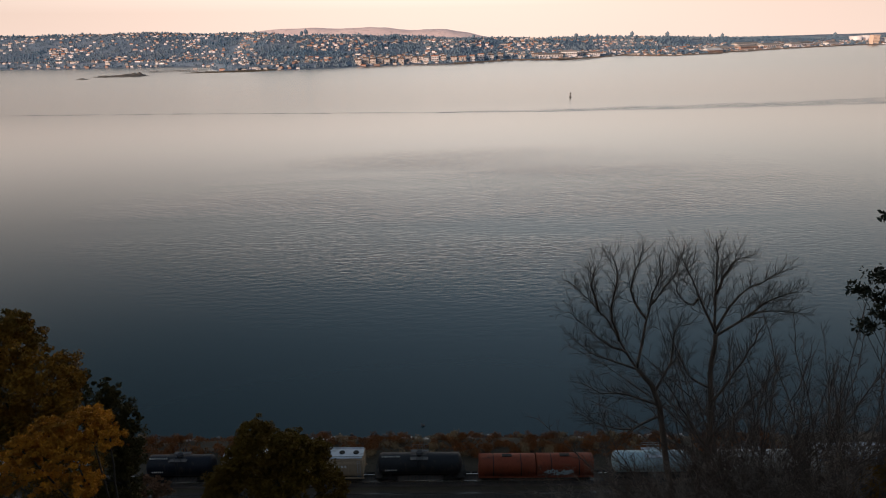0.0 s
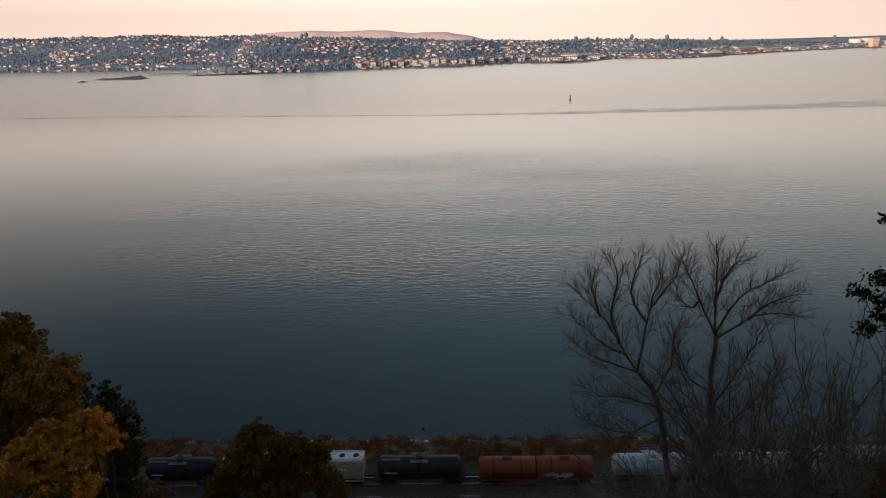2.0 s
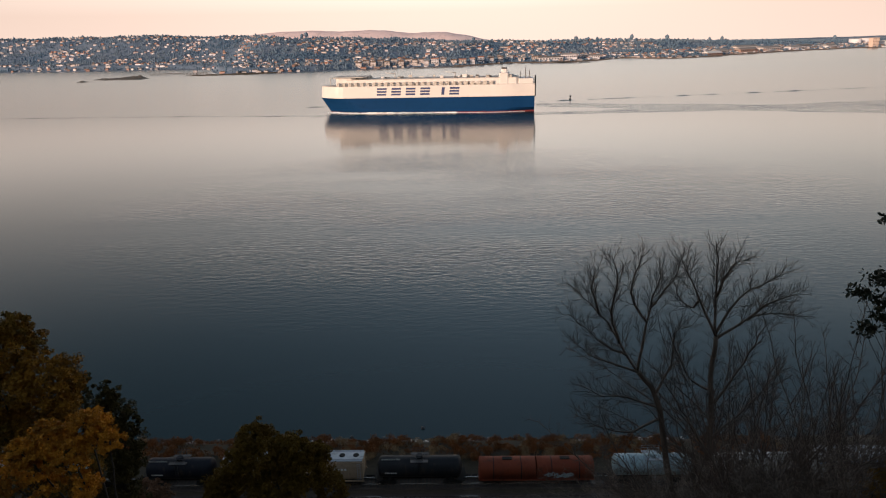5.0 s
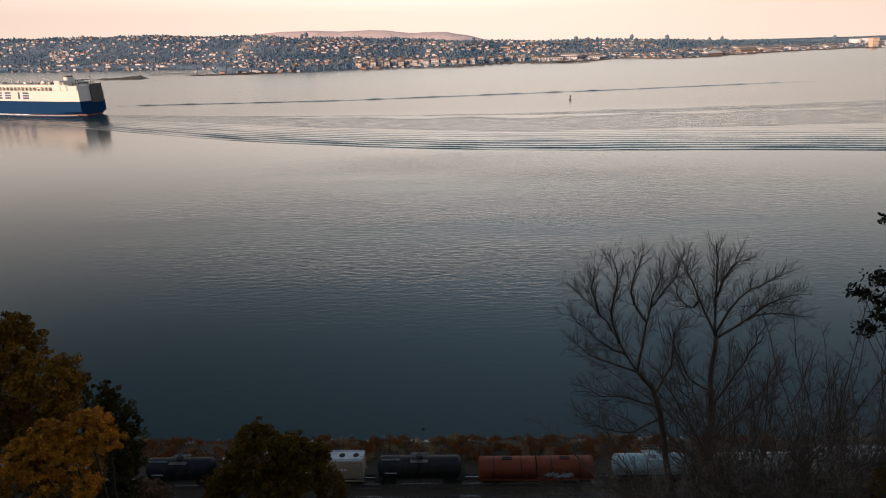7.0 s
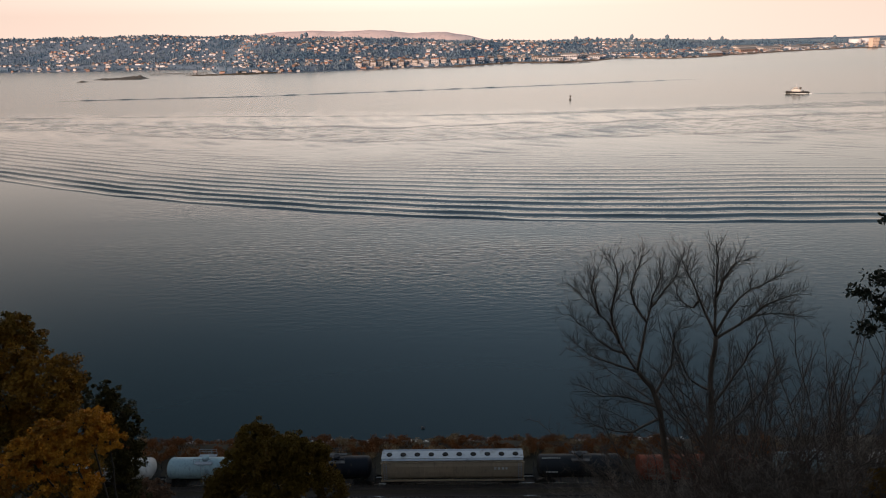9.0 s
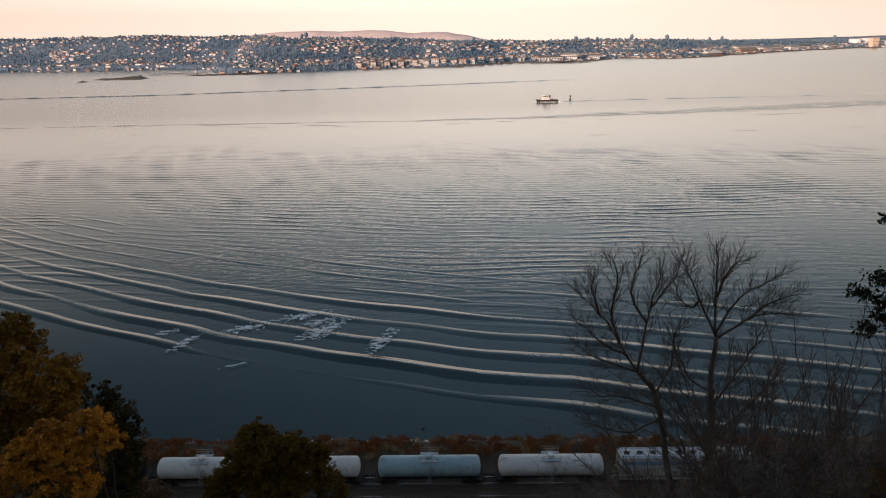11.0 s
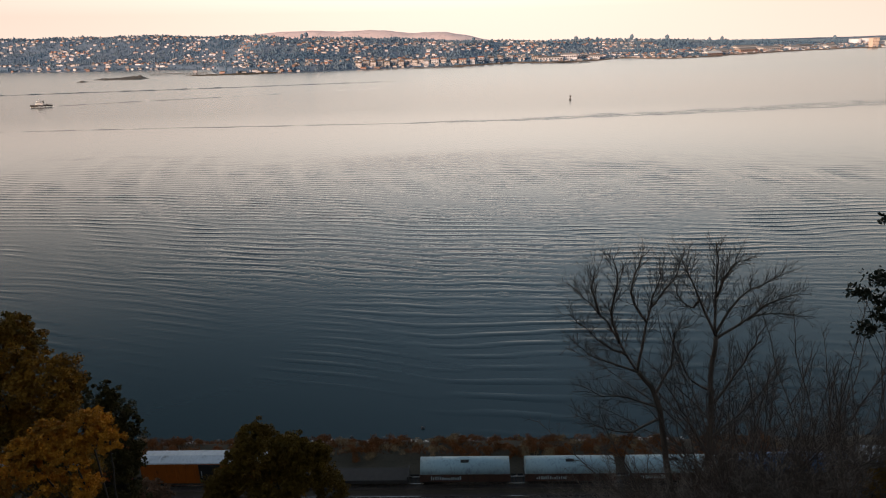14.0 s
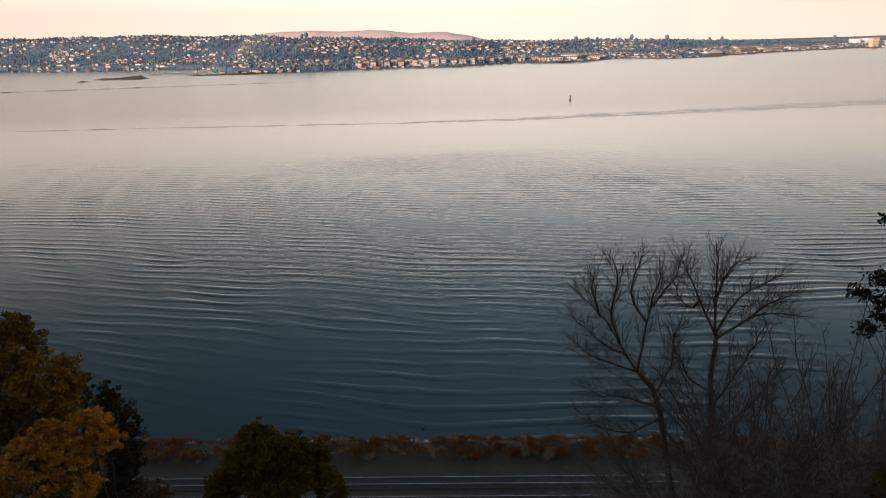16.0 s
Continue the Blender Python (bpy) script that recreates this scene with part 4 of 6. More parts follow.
    for k in range(5):
        f.box(-1.3 + 0.25 * (k % 2), -1.335, 2.0 + k * 0.24, 1.1 + 0.25 * (k % 2), -1.305, 2.09 + k * 0.24)
    part("side_emblem", f, P_HOPPER if not worn else P_BOXRED, car, "faded striped emblem on the hood side")
    running_gear(car, L, 3, 3.3)
    return car


random.seed(77)
# each car: its maker, and where it begins and how long it is, in metres along the track when the train stands
CARS = [
    (73.37, 17.48, lambda L: tank_car(L, P_BLACK, "black tank car on the shoreline track")),
    (52.23, 20.16, lambda L: hopper_car(L, P_HOPPER_GREY, "grey covered hopper car with round roof hatches")),
    (37.19, 13.82, lambda L: tank_car(L, P_WHITE, "white tank car with soot stains")),
    (23.13, 12.85, lambda L: tank_car(L, P_BLUE, "pale blue tank car with a roof platform")),
    (3.94, 17.56, lambda L: coil_car(L, P_RED, "rust-red coil car with two covers and sprayed paint", graffiti=True)),
    (-11.18, 13.90, lambda L: tank_car(L, P_GREY, "slate grey tank car with white stencils", marks=True)),
    (-33.46, 21.46, lambda L: hopper_car(L, P_HOPPER, "tan covered hopper car with a pale hatched roof")),
    (-45.49, 11.63, lambda L: tank_car(L, P_NAVY, "navy tank car with a white stencil and pale platform", marks=True)),
    (-65.65, 13.01, lambda L: tank_car(L, P_BLUE, "pale blue tank car with a roof platform")),
    (-79.88, 13.58, lambda L: tank_car(L, P_WHITE, "white tank car with a roof platform")),
    (-97.77, 16.83, lambda L: tank_car(L, P_BLACK, "black tank car on the shoreline track")),
    (-115.65, 16.83, lambda L: tank_car(L, P_BLACK, "black tank car on the shoreline track")),
    (-136.79, 20.08, lambda L: hopper_car(L, P_HOPPER_GREY, "grey covered hopper car with round roof hatches")),
    (-154.68, 16.83, lambda L: tank_car(L, P_WHITE, "white tank car with a roof platform")),
    (-172.32, 16.59, lambda L: tank_car(L, P_BLUE, "pale blue tank car with a roof platform")),
    (-189.72, 16.26, lambda L: tank_car(L, P_WHITE, "white tank car with a roof platform")),
    (-205.00, 14.80, lambda L: tank_car(L, P_WHITE, "grimy white tank car with a roof platform")),
    (-221.34, 15.77, lambda L: tank_car(L, P_BLACK, "black tank car with small stencils", marks=True)),
    (-237.60, 15.85, lambda L: tank_car(L, P_BLACK, "black tank car with small stencils", marks=True)),
    (-253.70, 15.69, lambda L: tank_car(L, P_BLACK, "black tank car with small stencils", marks=True)),
    (-268.50, 14.31, lambda L: tank_car(L, P_BLACK, "black tank car with small stencils", marks=True)),
    (-286.30, 17.24, lambda L: box_car(L, P_BOXRED, P_BOXROOF, "dark red box car with a ribbed roof and sprayed paint", True)),
    (-308.66, 21.63, lambda L: hopper_car(L, P_HOPPER_GREY, "grey covered hopper car with round roof hatches")),
    (-327.93, 18.54, lambda L: tank_car(L, P_WHITE, "white tank car with a roof platform")),
    (-346.63, 18.05, lambda L: tank_car(L, P_WHITE, "white tank car with a roof platform")),
    (-365.00, 17.89, lambda L: tank_car(L, P_WHITE, "white tank car with a roof platform")),
    (-379.64, 13.50, lambda L: coil_car(L, P_BEIGE, "beige covered coil car", 1, P_BEIGE)),
    (-399.64, 19.35, lambda L: gondola_car(L, P_RED, "rust-red open gondola car")),
    (-413.46, 13.33, lambda L: coil_car(L, P_BLUE, "pale blue covered coil car", 1, P_BLUE)),
    (-428.58, 13.74, lambda L: coil_car(L, P_WHITE, "white covered coil car with a brown deck", 1, P_WHITE)),
    (-447.44, 18.29, lambda L: gondola_car(L, P_BOXRED, "dark red open gondola car")),
    (-462.89, 14.15, lambda L: coil_car(L, P_BEIGE, "grey-beige covered coil car", 1, P_BEIGE)),
    (-481.26, 17.56, lambda L: tank_car(L, P_WHITE, "clean white tank car with a roof platform")),
    (-501.10, 19.19, lambda L: tank_car(L, P_NAVY, "navy tank car with small stencils", marks=True)),
    (-521.59, 20.00, lambda L: hopper_car(L, P_HOPPER_GREY, "pale grey covered hopper car with round roof hatches")),
    (-539.31, 17.07, lambda L: tank_car(L, P_DEEPBLUE, "blue tank car on the shoreline track")),
    (-555.08, 13.82, lambda L: coil_car(L, P_BLUE, "pale blue covered coil car", 1, P_BLUE)),
    (-570.04, 13.90, lambda L: coil_car(L, P_BLUE, "pale blue covered coil car", 1, P_BLUE)),
    (-585.33, 13.98, lambda L: coil_car(L, P_BLUE, "pale blue covered coil car", 1, P_BLUE)),
    (-604.19, 18.05, lambda L: flat_car(L, M_SLEEPER, "empty brown flat car")),
    (-626.14, 21.30, lambda L: box_car(L, P_ORANGE, P_ROOF, "orange box car with a pale roof and dark door", False, True)),
    (-649.56, 22.44, lambda L: locomotive(L, "orange locomotive with a grey radiator roof")),
    (-672.48, 22.44, lambda L: locomotive(L, "orange locomotive with a grey radiator roof")),
    (-696.06, 22.44, lambda L: locomotive(L, "sooty orange locomotive with a dark roof", True, True)),
    (-719.31, 22.44, lambda L: locomotive(L, "sooty orange locomotive with a dark roof", True, True)),
]
TRAIN = []
for start, length, make in CARS:
    TRAIN.append((make(length), start + length / 2))

# ---------------------------------------------------------------- car carrier ship
# Own axes: x from the stern to the bow, z up from the waterline.
LOA, BEAM = 196.0, 35.0


def hull_half(x, z):
    """Half breadth of the hull at x metres from the stern and height z."""
    t = x / LOA
    aft = 0.86 + 0.14 * smooth_step(t / 0.14) if z > 3 else 0.55 + 0.45 * smooth_step(t / 0.18)
    fwd = min(1.0, max(0.0, (1 - t) / (0.24 - 0.11 * min(1, max(0, z) / 15))))
    return BEAM / 2 * aft * (math.sin(fwd * math.pi / 2) ** 0.8 if fwd < 1 else 1)


def hull_shell(z_levels, x_end):
    """x_end(z): how far forward the stem reaches at height z."""
    f = Form()
    N = 34
    rings = []
    for z in z_levels:
        xe = x_end(z)
        xs = [xe * (1 - (1 - k / N) ** 1.7) for k in range(N + 1)]
        side = [(x, -hull_half(min(LOA, x * LOA / xe), z), z) for x in xs]
        rings.append(side + [(x, -y, z) for x, y, z in side[-2::-1]])
    return f.loft(rings, False)


stem = lambda z: 187 + min(9.0, max(0, z) * 0.62)
ship = thing("car_carrier_ship", Matrix(), "large car carrier with blue hull and cream upper sides", "ship")
part("boot_top", hull_shell([-3, 0.9], stem), S_RED, ship, "red boot topping at the waterline")
part("hull", hull_shell([0.9, 4, 8, 11.5, 14.2], stem), S_BLUE, ship, "deep blue lower hull")
part("upper_side", hull_shell([14.2, 18, 22, 24.8], lambda z: 195.5 - (z - 14.2) * 0.12), S_WHITE, ship, "cream upper side")
part("main_deck", hull_shell([24.8, 25.0], lambda z: 193.5), S_DECK, ship)
part("garage_deck", Form().box(14, -14.5, 25.0, 168, 14.5, 30.6, 2.0), S_WHITE, ship)
part("garage_roof", Form().box(14, -14.8, 30.6, 168, 14.8, 31.0, 2.0), S_DECK, ship)
bow_house = part("forward_house", Form().box(160, -13, 25.0, 178, 13, 32.5, 3.0), S_WHITE, ship)
part("forward_roof", Form().box(150, -15, 32.5, 180, 15, 33.3, 2.0), S_DECK, bow_house)
bridge = part("accommodation", Form().box(22.5, -15.0, 25.0, 31, 15.0, 34.5, 1.0), S_WHITE, ship)
part("funnel", Form().box(24, -4.5, 34.5, 29.5, 4.5, 37.6, 1.0), S_WHITE, bridge)
part("funnel_top", Form().box(24.6, -4, 37.6, 28.9, 4, 39.0, 0.8), S_DARK, bridge)
part("bridge_windows", Form().box(30.9, -13, 31.6, 31.15, 13, 33.2), H_WINDOW, bridge)
part("stern_ramp", Form().box(-1.4, -13.0, 12.5, -0.15, 1.5, 31.0, 0.3), S_DARK, ship, "raised dark stern ramp")
part("stern_house", Form().box(1.0, -15, 25.0, 14, 15, 29.5, 0.8), S_WHITE, ship)
for x, hgt in ((4.5, 36), (8.0, 38.5), (12.5, 35)):
    part("stern_mast", Form().tube([(x, -9, 25), (x, -9, hgt)], [0.5, 0.25], 6).tube([(x, 9, 25), (x, 9, hgt - 1)], [0.5, 0.25], 6).box(x - 0.2, -9, hgt - 4, x + 0.2, 9, hgt - 3.5), S_DARK, ship)
for x in (186.0, 60.0, 110.0):
    part("mast", Form().tube([(x, 0, 25), (x, 0, 37 if x < 150 else 32)], [0.4, 0.15], 6).box(x - 1.5, -0.1, 31.5, x + 1.5, 0.1, 31.8), S_DECK, ship)
vent = Form().box(-1.1, -1.0, 0, 1.1, 1.0, 2.6, 0.2).box(-1.4, -1.3, 2.6, 1.4, 1.3, 3.1, 0.2).mesh("deck_vent", S_DECK)
for k in range(26):
    for s in (-1, 1):
        part("deck_vent", vent, None, ship).location = (37 + k * 5.5, s * 16.0, 25.0)
boat = Form().loft([[(x, 0.9 * w * math.cos(a), 0.9 * w * math.sin(a)) for a in [2 * math.pi * k / 10 for k in range(10)]] for x, w in ((-4, 0.2), (-3, 0.9), (0, 1.2), (3, 0.9), (4, 0.2))]).mesh("lifeboat", S_WHITE)
for s in (-1, 1):
    part("lifeboat", boat, None, ship).location = (50, s * 16.2, 27.2)
rails = Form()
for s in (-1, 1):
    for k in range(28):
        rails.box(36 + k * 5, s * 17.2 - 0.12, 25.0, 36.25 + k * 5, s * 17.2 + 0.12, 26.6)
    rails.box(36, s * 17.2 - 0.1, 26.4, 172, s * 17.2 + 0.1, 26.7)
part("deck_rail", rails, S_DECK, ship)
# plain slanted blue bars where the company's lettering stands
for k in range(6):
    for s in (-1, 1):
        x = 66.0 + k * 13.0
        w = 8.6 if k != 1 else 2.6
        y0, y1 = s * (BEAM / 2 + 0.02), s * (BEAM / 2 + 0.10)
        f = Form()
        lean = lambda z: (z - 16.4) * -0.115
        for z0, z1 in ((16.4, 18.1), (18.9, 20.6), (21.5, 23.2)) if w > 4 else ((16.4, 23.2),):
            f.prism([(x + lean(z0), y0, z0), (x + w + lean(z0), y0, z0), (x + w + lean(z0), y1, z0), (x + lean(z0), y1, z0)], [(x + lean(z1), y0, z1), (x + w + lean(z1), y0, z1), (x + w + lean(z1), y1, z1), (x + lean(z1), y1, z1)])
        part("side_mark", f, S_MARK, ship, "plain dark blue bars on the cream side")
for x, z, w in ((180.5, 12.6, 4), (172, 13.0, 6)):
    part("name_mark", Form().box(x, -hull_half(x + w / 2, 12) - 0.5, z, x + w, -hull_half(x + w / 2, 12) + 0.3, z + 0.8), S_WHITE, ship)
for x in (30, 52, 84, 116, 150):
    part("draught_mark", Form().box(x, -BEAM / 2 - 0.12, 3.0, x + 0.8, -BEAM / 2 + 0.05, 5.0), S_WHITE, ship)
random.seed(8)
for k in range(30):
    x, y, h = rnd(18, 164), rnd(-13, 13), rnd(0.8, 2.4)
    part("roof_fitting", Form().box(x - rnd(0.5, 3), y - 0.8, 31.0, x + rnd(0.5, 3), y + 0.8, 31.0 + h, 0.2), random.choice((S_DECK, S_WHITE, S_DARK)), ship)
for k in range(44):
    x, s, h = rnd(38, 172), random.choice((-1, -1, 1)), rnd(0.8, 3.2)
    part("deck_fitting", Form().box(x - rnd(0.3, 0.9), s * 15.9 - 0.5, 25.0, x + rnd(0.3, 0.9), s * 15.9 + 0.5, 25.0 + h, 0.1), random.choice((S_DARK, S_DECK, S_DECK)), ship)
for x in (72.0, 128.0):
    part("deck_crane", Form().tube([(x, -14, 25), (x, -14, 35)], [0.6, 0.45], 8).tube([(x, -14, 34.5), (x + 9, -14, 35.5)], [0.4, 0.2], 6), S_DECK, ship, "small deck crane")
for k in range(14):
    part("side_opening", Form().box(40 + k * 9.0, -14.56, 27.0, 44 + k * 9.0, -14.44, 29.4), S_DECK, ship)
part("stripe", Form().box(60, -BEAM / 2 - 0.08, 13.2, 84, -BEAM / 2 + 0.05, 14.4), S_DECK, ship, "grey rubbed patch at the paint line")
foam = {-1: Form(), 1: Form()}
for k in range(60):
    x = 188 - k * 3.0
    yo = hull_half(min(LOA, max(0, x)), 1) + 0.4 + k * 0.035
    for s in (-1, 1):
        wdt = rnd(0.5, 1.6) * (1.6 if 20 < k < 34 or k < 12 else 0.7)
        top = 1.35 if k < 40 else 0.5
        foam[s].add([(x, s * yo, top * rnd(0.5, 1)), (x - 3.1, s * (yo + 0.2), top * rnd(0.5, 1)), (x - 3.1, s * (yo + wdt * 2.2), 0.12), (x, s * (yo + wdt * 2.2), 0.12)], [(0, 1, 2, 3)])
for s in (-1, 1):
    part("bow_wave", foam[s], M_FOAM, ship, "white bow wave along the hull")

# ---------------------------------------------------------------- tug
tug = thing("tug_boat", Matrix(), "dark-hulled tug with a white wheelhouse", "tug boat")


def tug_ring(z, grow):
    pts = []
    for k in range(9):
        x = -13 + k * 26 / 8
        w = 4.6 * (1 - max(0, (x - 4) / 9.4) ** 2) * (1 if x > -11 else 0.85)
        pts.append((x + (grow * 0.8 if x > 8 else 0), -max(0.1, w) * (1 + grow * 0.05), z + (0.9 * max(0, x / 13) ** 2 if z > 1 else 0)))
    return pts + [(x, -y, zz) for x, y, zz in pts[::-1]]


part("hull", Form().loft([tug_ring(-1, 0), tug_ring(1.0, 0.6), tug_ring(2.6, 1)], False), P_BLACK, tug)
wash = {-1: Form(), 1: Form()}
for k in range(14):
    for q in (-1, 1):
        x, w = 13.5 - k * 2.0, 0.4 + 0.25 * k * (k < 5) + 0.9 * (k >= 5)
        y = q * (4.9 - 4.6 * max(0.0, (x - 3) / 10.5) ** 2)
        wash[q].add([(x, y, 0.9 * rnd(0.4, 1)), (x - 2.1, y + q * 0.1, 0.9 * rnd(0.4, 1)), (x - 2.1, y + q * (0.3 + w), 0.12), (x, y + q * (0.2 + w), 0.12)], [(0, 1, 2, 3)])
for q in (-1, 1):
    part("bow_foam", wash[q], M_FOAM, tug, "white wash along the tug's side")
part("deckhouse", Form().box(-3, -3, 2.4, 7, 3, 5.2, 0.8), S_WHITE, tug)
wh = part("wheelhouse", Form().box(0, -2.3, 5.2, 5, 2.3, 8.0, 0.7), S_WHITE, tug)
part("wheelhouse_windows", Form().box(-0.05, -2.35, 6.5, 5.05, 2.35, 7.4, 0.7), H_WINDOW, wh)
for s in (-1, 1):
    part("stack", Form().box(-3.6, s * 1.8 - 0.5, 5.2, -2.4, s * 1.8 + 0.5, 8.2, 0.15), S_DARK, tug)
part("mast", Form().tube([(2, 0, 8), (2, 0, 12)], [0.22, 0.1], 6).box(1.8, -1.2, 10.2, 2.2, 1.2, 10.4), S_DECK, tug)
part("winch", Form().tube([(-6.5, -1.2, 3.2), (-6.5, 1.2, 3.2)], [0.9, 0.9], 10), S_DARK, tug)
fenders = Form()
for k in range(6):
    for s in (-1, 1):
        fenders.tube([(-10 + k * 3.4, s * 4.75, 1.3), (-10 + k * 3.4, s * 4.75, 2.3)], [0.45, 0.45], 8)
part("fenders", fenders, S_DARK, tug)
tw = Form()
for k in range(34):
    x = -13 - k * 2.2
    w = 2.0 + k * 0.05
    tw.add([(x, -w * rnd(0.3, 1), 0.07), (x - 2.6, -w * rnd(0.4, 1), 0.07), (x - 2.6, w * rnd(0.2, 1), 0.07), (x, w * rnd(0.2, 1), 0.07)], [(0, 1, 2, 3)])
tagged(part("stern_wash", tw, M_CHOP, tug), kind="stuff")
bw = Form()
for s in (-1, 1):
    bw.add([(12, s * 1.0, 0.3), (-8, s * 4.9, 0.08), (-8, s * 6.0, 0.06), (10, s * 3.0, 0.3)], [(0, 1, 2, 3)])
part("bow_wave", bw, M_FOAM, tug)

# ---------------------------------------------------------------- bare trees


def limb(f, path, r0, r1, sides=6):
    """A tapering limb through the points of path, smoothed."""
    pts = [Vector(p) for p in path]
    out = []
    for i in range(len(pts) - 1):
        a, b, c, d = pts[max(i - 1, 0)], pts[i], pts[i + 1], pts[min(i + 2, len(pts) - 1)]
        for k in range(4):
            t = k / 4
            out.append(0.5 * ((2 * b) + (c - a) * t + (2 * a - 5 * b + 4 * c - d) * t * t + (3 * b - a - 3 * c + d) * t ** 3))
    out.append(pts[-1])
    out = [p + unit() * 0.035 * (k > 0) for k, p in enumerate(out)]
    n = len(out)
    f.tube(out, [r0 + (r1 - r0) * k / (n - 1) for k in range(n)], sides)
    return out, [r0 + (r1 - r0) * k / (n - 1) for k in range(n)]


def bent(path):
    """The points of a limb, curved smoothly and a little crooked."""
    pts = [Vector(p) for p in path]
    if len(pts) < 3:
        return pts
    out = []
    for i in range(len(pts) - 1):
        a, b, c, d = pts[max(i - 1, 0)], pts[i], pts[i + 1], pts[min(i + 2, len(pts) - 1)]
        for k in range(3):
            t = k / 3
            out.append(0.5 * ((2 * b) + (c - a) * t + (2 * a - 5 * b + 4 * c - d) * t * t + (3 * b - a - 3 * c + d) * t ** 3) + unit() * 0.06 * (i + k > 0))
    return out + [pts[-1]]


def shoot(p, d, length, n, crook, rise):
    """A shoot that wanders a little and turns slowly upwards or droops."""
    out = [p]
    for _ in range(n):
        d = (d + unit() * crook + Vector((0, 0, rise))).normalized()
        out.append(out[-1] + d * (length / n))
    return out


GAPS, GIRTH = (0.0, 0.25, 0.17, 0.11), (0.0, 0.020, 0.0115, 0.0075)


def sprout(f, pts, r0, r1, length, level, depth, rise=0.06, crook=0.15, first=0.2, gap=1.0):
    """Side shoots all along a limb, each with finer ones of its own."""
    seg = [(b - a).length for a, b in zip(pts, pts[1:])]
    total = sum(seg)
    s, spin = first * total, rnd(0, 6.28)
    while s < total:
        k, run = 0, s
        while k < len(seg) - 1 and run > seg[k]:
            run -= seg[k]
            k += 1
        p, d, t = pts[k].lerp(pts[k + 1], min(1.0, run / max(seg[k], 1e-4))), (pts[k + 1] - pts[k]).normalized(), s / total
        spin += 2.4 + rnd(-0.5, 0.5)
        u = d.orthogonal().normalized()
        out = u * math.cos(spin) + d.cross(u) * math.sin(spin)
        a = radians(rnd(26, 54))
        L = length * rnd(0.5, 1.12) * (1 - 0.42 * t)
        r = min((r0 + (r1 - r0) * t) * 0.7, GIRTH[level])
        n = 5 if level == 1 else 4 if level == 2 else 2
        path = shoot(p, d * math.cos(a) + out * math.sin(a) + Vector((0, 0, rise * 2)), L, n, crook, rise)
        f.tube(path, [r * (1 - 0.6 * q / n) for q in range(n + 1)], 4 if level == 1 else 3)
        if level < depth:
            sprout(f, path, r, r * 0.4, length * 0.52, level + 1, depth, rise, crook, 0.15, gap)
        s += GAPS[level] * gap * rnd(0.6, 1.4)


def bare_tree(name, seeds, label, seed, base, girth=(0.21, 0.12), limb_girth=(0.085, 0.016), twig=None, length=1.95, depth=3, rise=0.06, crook=0.15, gap=1.0, low=0.65):
    """A leafless tree: a trunk, its limbs through the given points, and three orders of shoots."""
    random.seed(seed)
    off = Vector(base)
    ob = thing(name, pose(*base), label, "tree", "bare trees on the slope")
    spray = Form()
    for k, path in enumerate(seeds):
        pts = bent([Vector(p) - off for p in path])
        r0, r1 = girth if k == 0 else limb_girth
        n = len(pts) - 1
        part("trunk" if k == 0 else "limb", Form().tube(pts, [r0 + (r1 - r0) * q / n for q in range(n + 1)], 8 if k == 0 else 6), M_BARK, ob)
        sprout(spray, pts, r0, r1, length, 1, depth, rise, crook, low if k == 0 else 0.18, gap)
    tagged(part("twig_spray", spray, twig or M_TWIG, ob), kind="stuff")
    return ob


bare_tree("bare_tree", [
    [(13.70, 31.00, 36.29), (12.95, 31.40, 40.51), (12.26, 31.80, 44.43), (11.70, 32.00, 45.75), (10.91, 32.00, 46.72)],
    [(10.91, 32.00, 46.72), (9.83, 32.20, 48.44), (9.10, 32.40, 49.70), (7.68, 32.60, 51.20), (6.78, 32.80, 51.99)],
    [(9.83, 32.20, 48.44), (9.17, 31.90, 50.58), (9.30, 31.60, 52.81), (8.90, 31.50, 53.98)],
    [(10.91, 32.00, 46.72), (11.08, 31.90, 49.22), (11.24, 31.80, 50.76), (11.60, 31.60, 52.75), (11.39, 31.50, 53.81)],
    [(11.24, 31.80, 50.76), (12.17, 32.20, 51.68), (12.84, 32.60, 52.34), (13.17, 32.90, 53.38)],
    [(11.15, 31.80, 49.92), (10.32, 32.40, 51.38), (10.80, 32.80, 52.92), (11.10, 33.00, 53.53)],
    [(10.91, 32.00, 46.72), (9.38, 31.40, 47.53), (7.83, 31.00, 48.45), (6.79, 30.80, 49.47)],
    [(10.26, 32.00, 47.75), (8.77, 31.60, 48.70), (7.59, 31.20, 49.96), (6.59, 31.00, 50.88)],
    [(12.38, 31.80, 43.75), (10.59, 31.20, 43.29), (9.06, 30.90, 43.70), (7.11, 30.60, 44.92)],
    [(11.97, 31.90, 45.20), (12.97, 32.40, 46.88), (13.15, 32.80, 48.72), (14.31, 33.20, 49.00)],
    [(12.26, 31.80, 44.43), (10.58, 32.40, 44.75), (9.18, 32.80, 44.74), (7.73, 33.20, 45.31)],
    [(8.63, 32.40, 50.20), (8.12, 32.20, 51.86), (8.23, 32.00, 53.08)],
], "bare leafless tree with fine upright twigs", 3, (13.70, 31.00, 36.29))

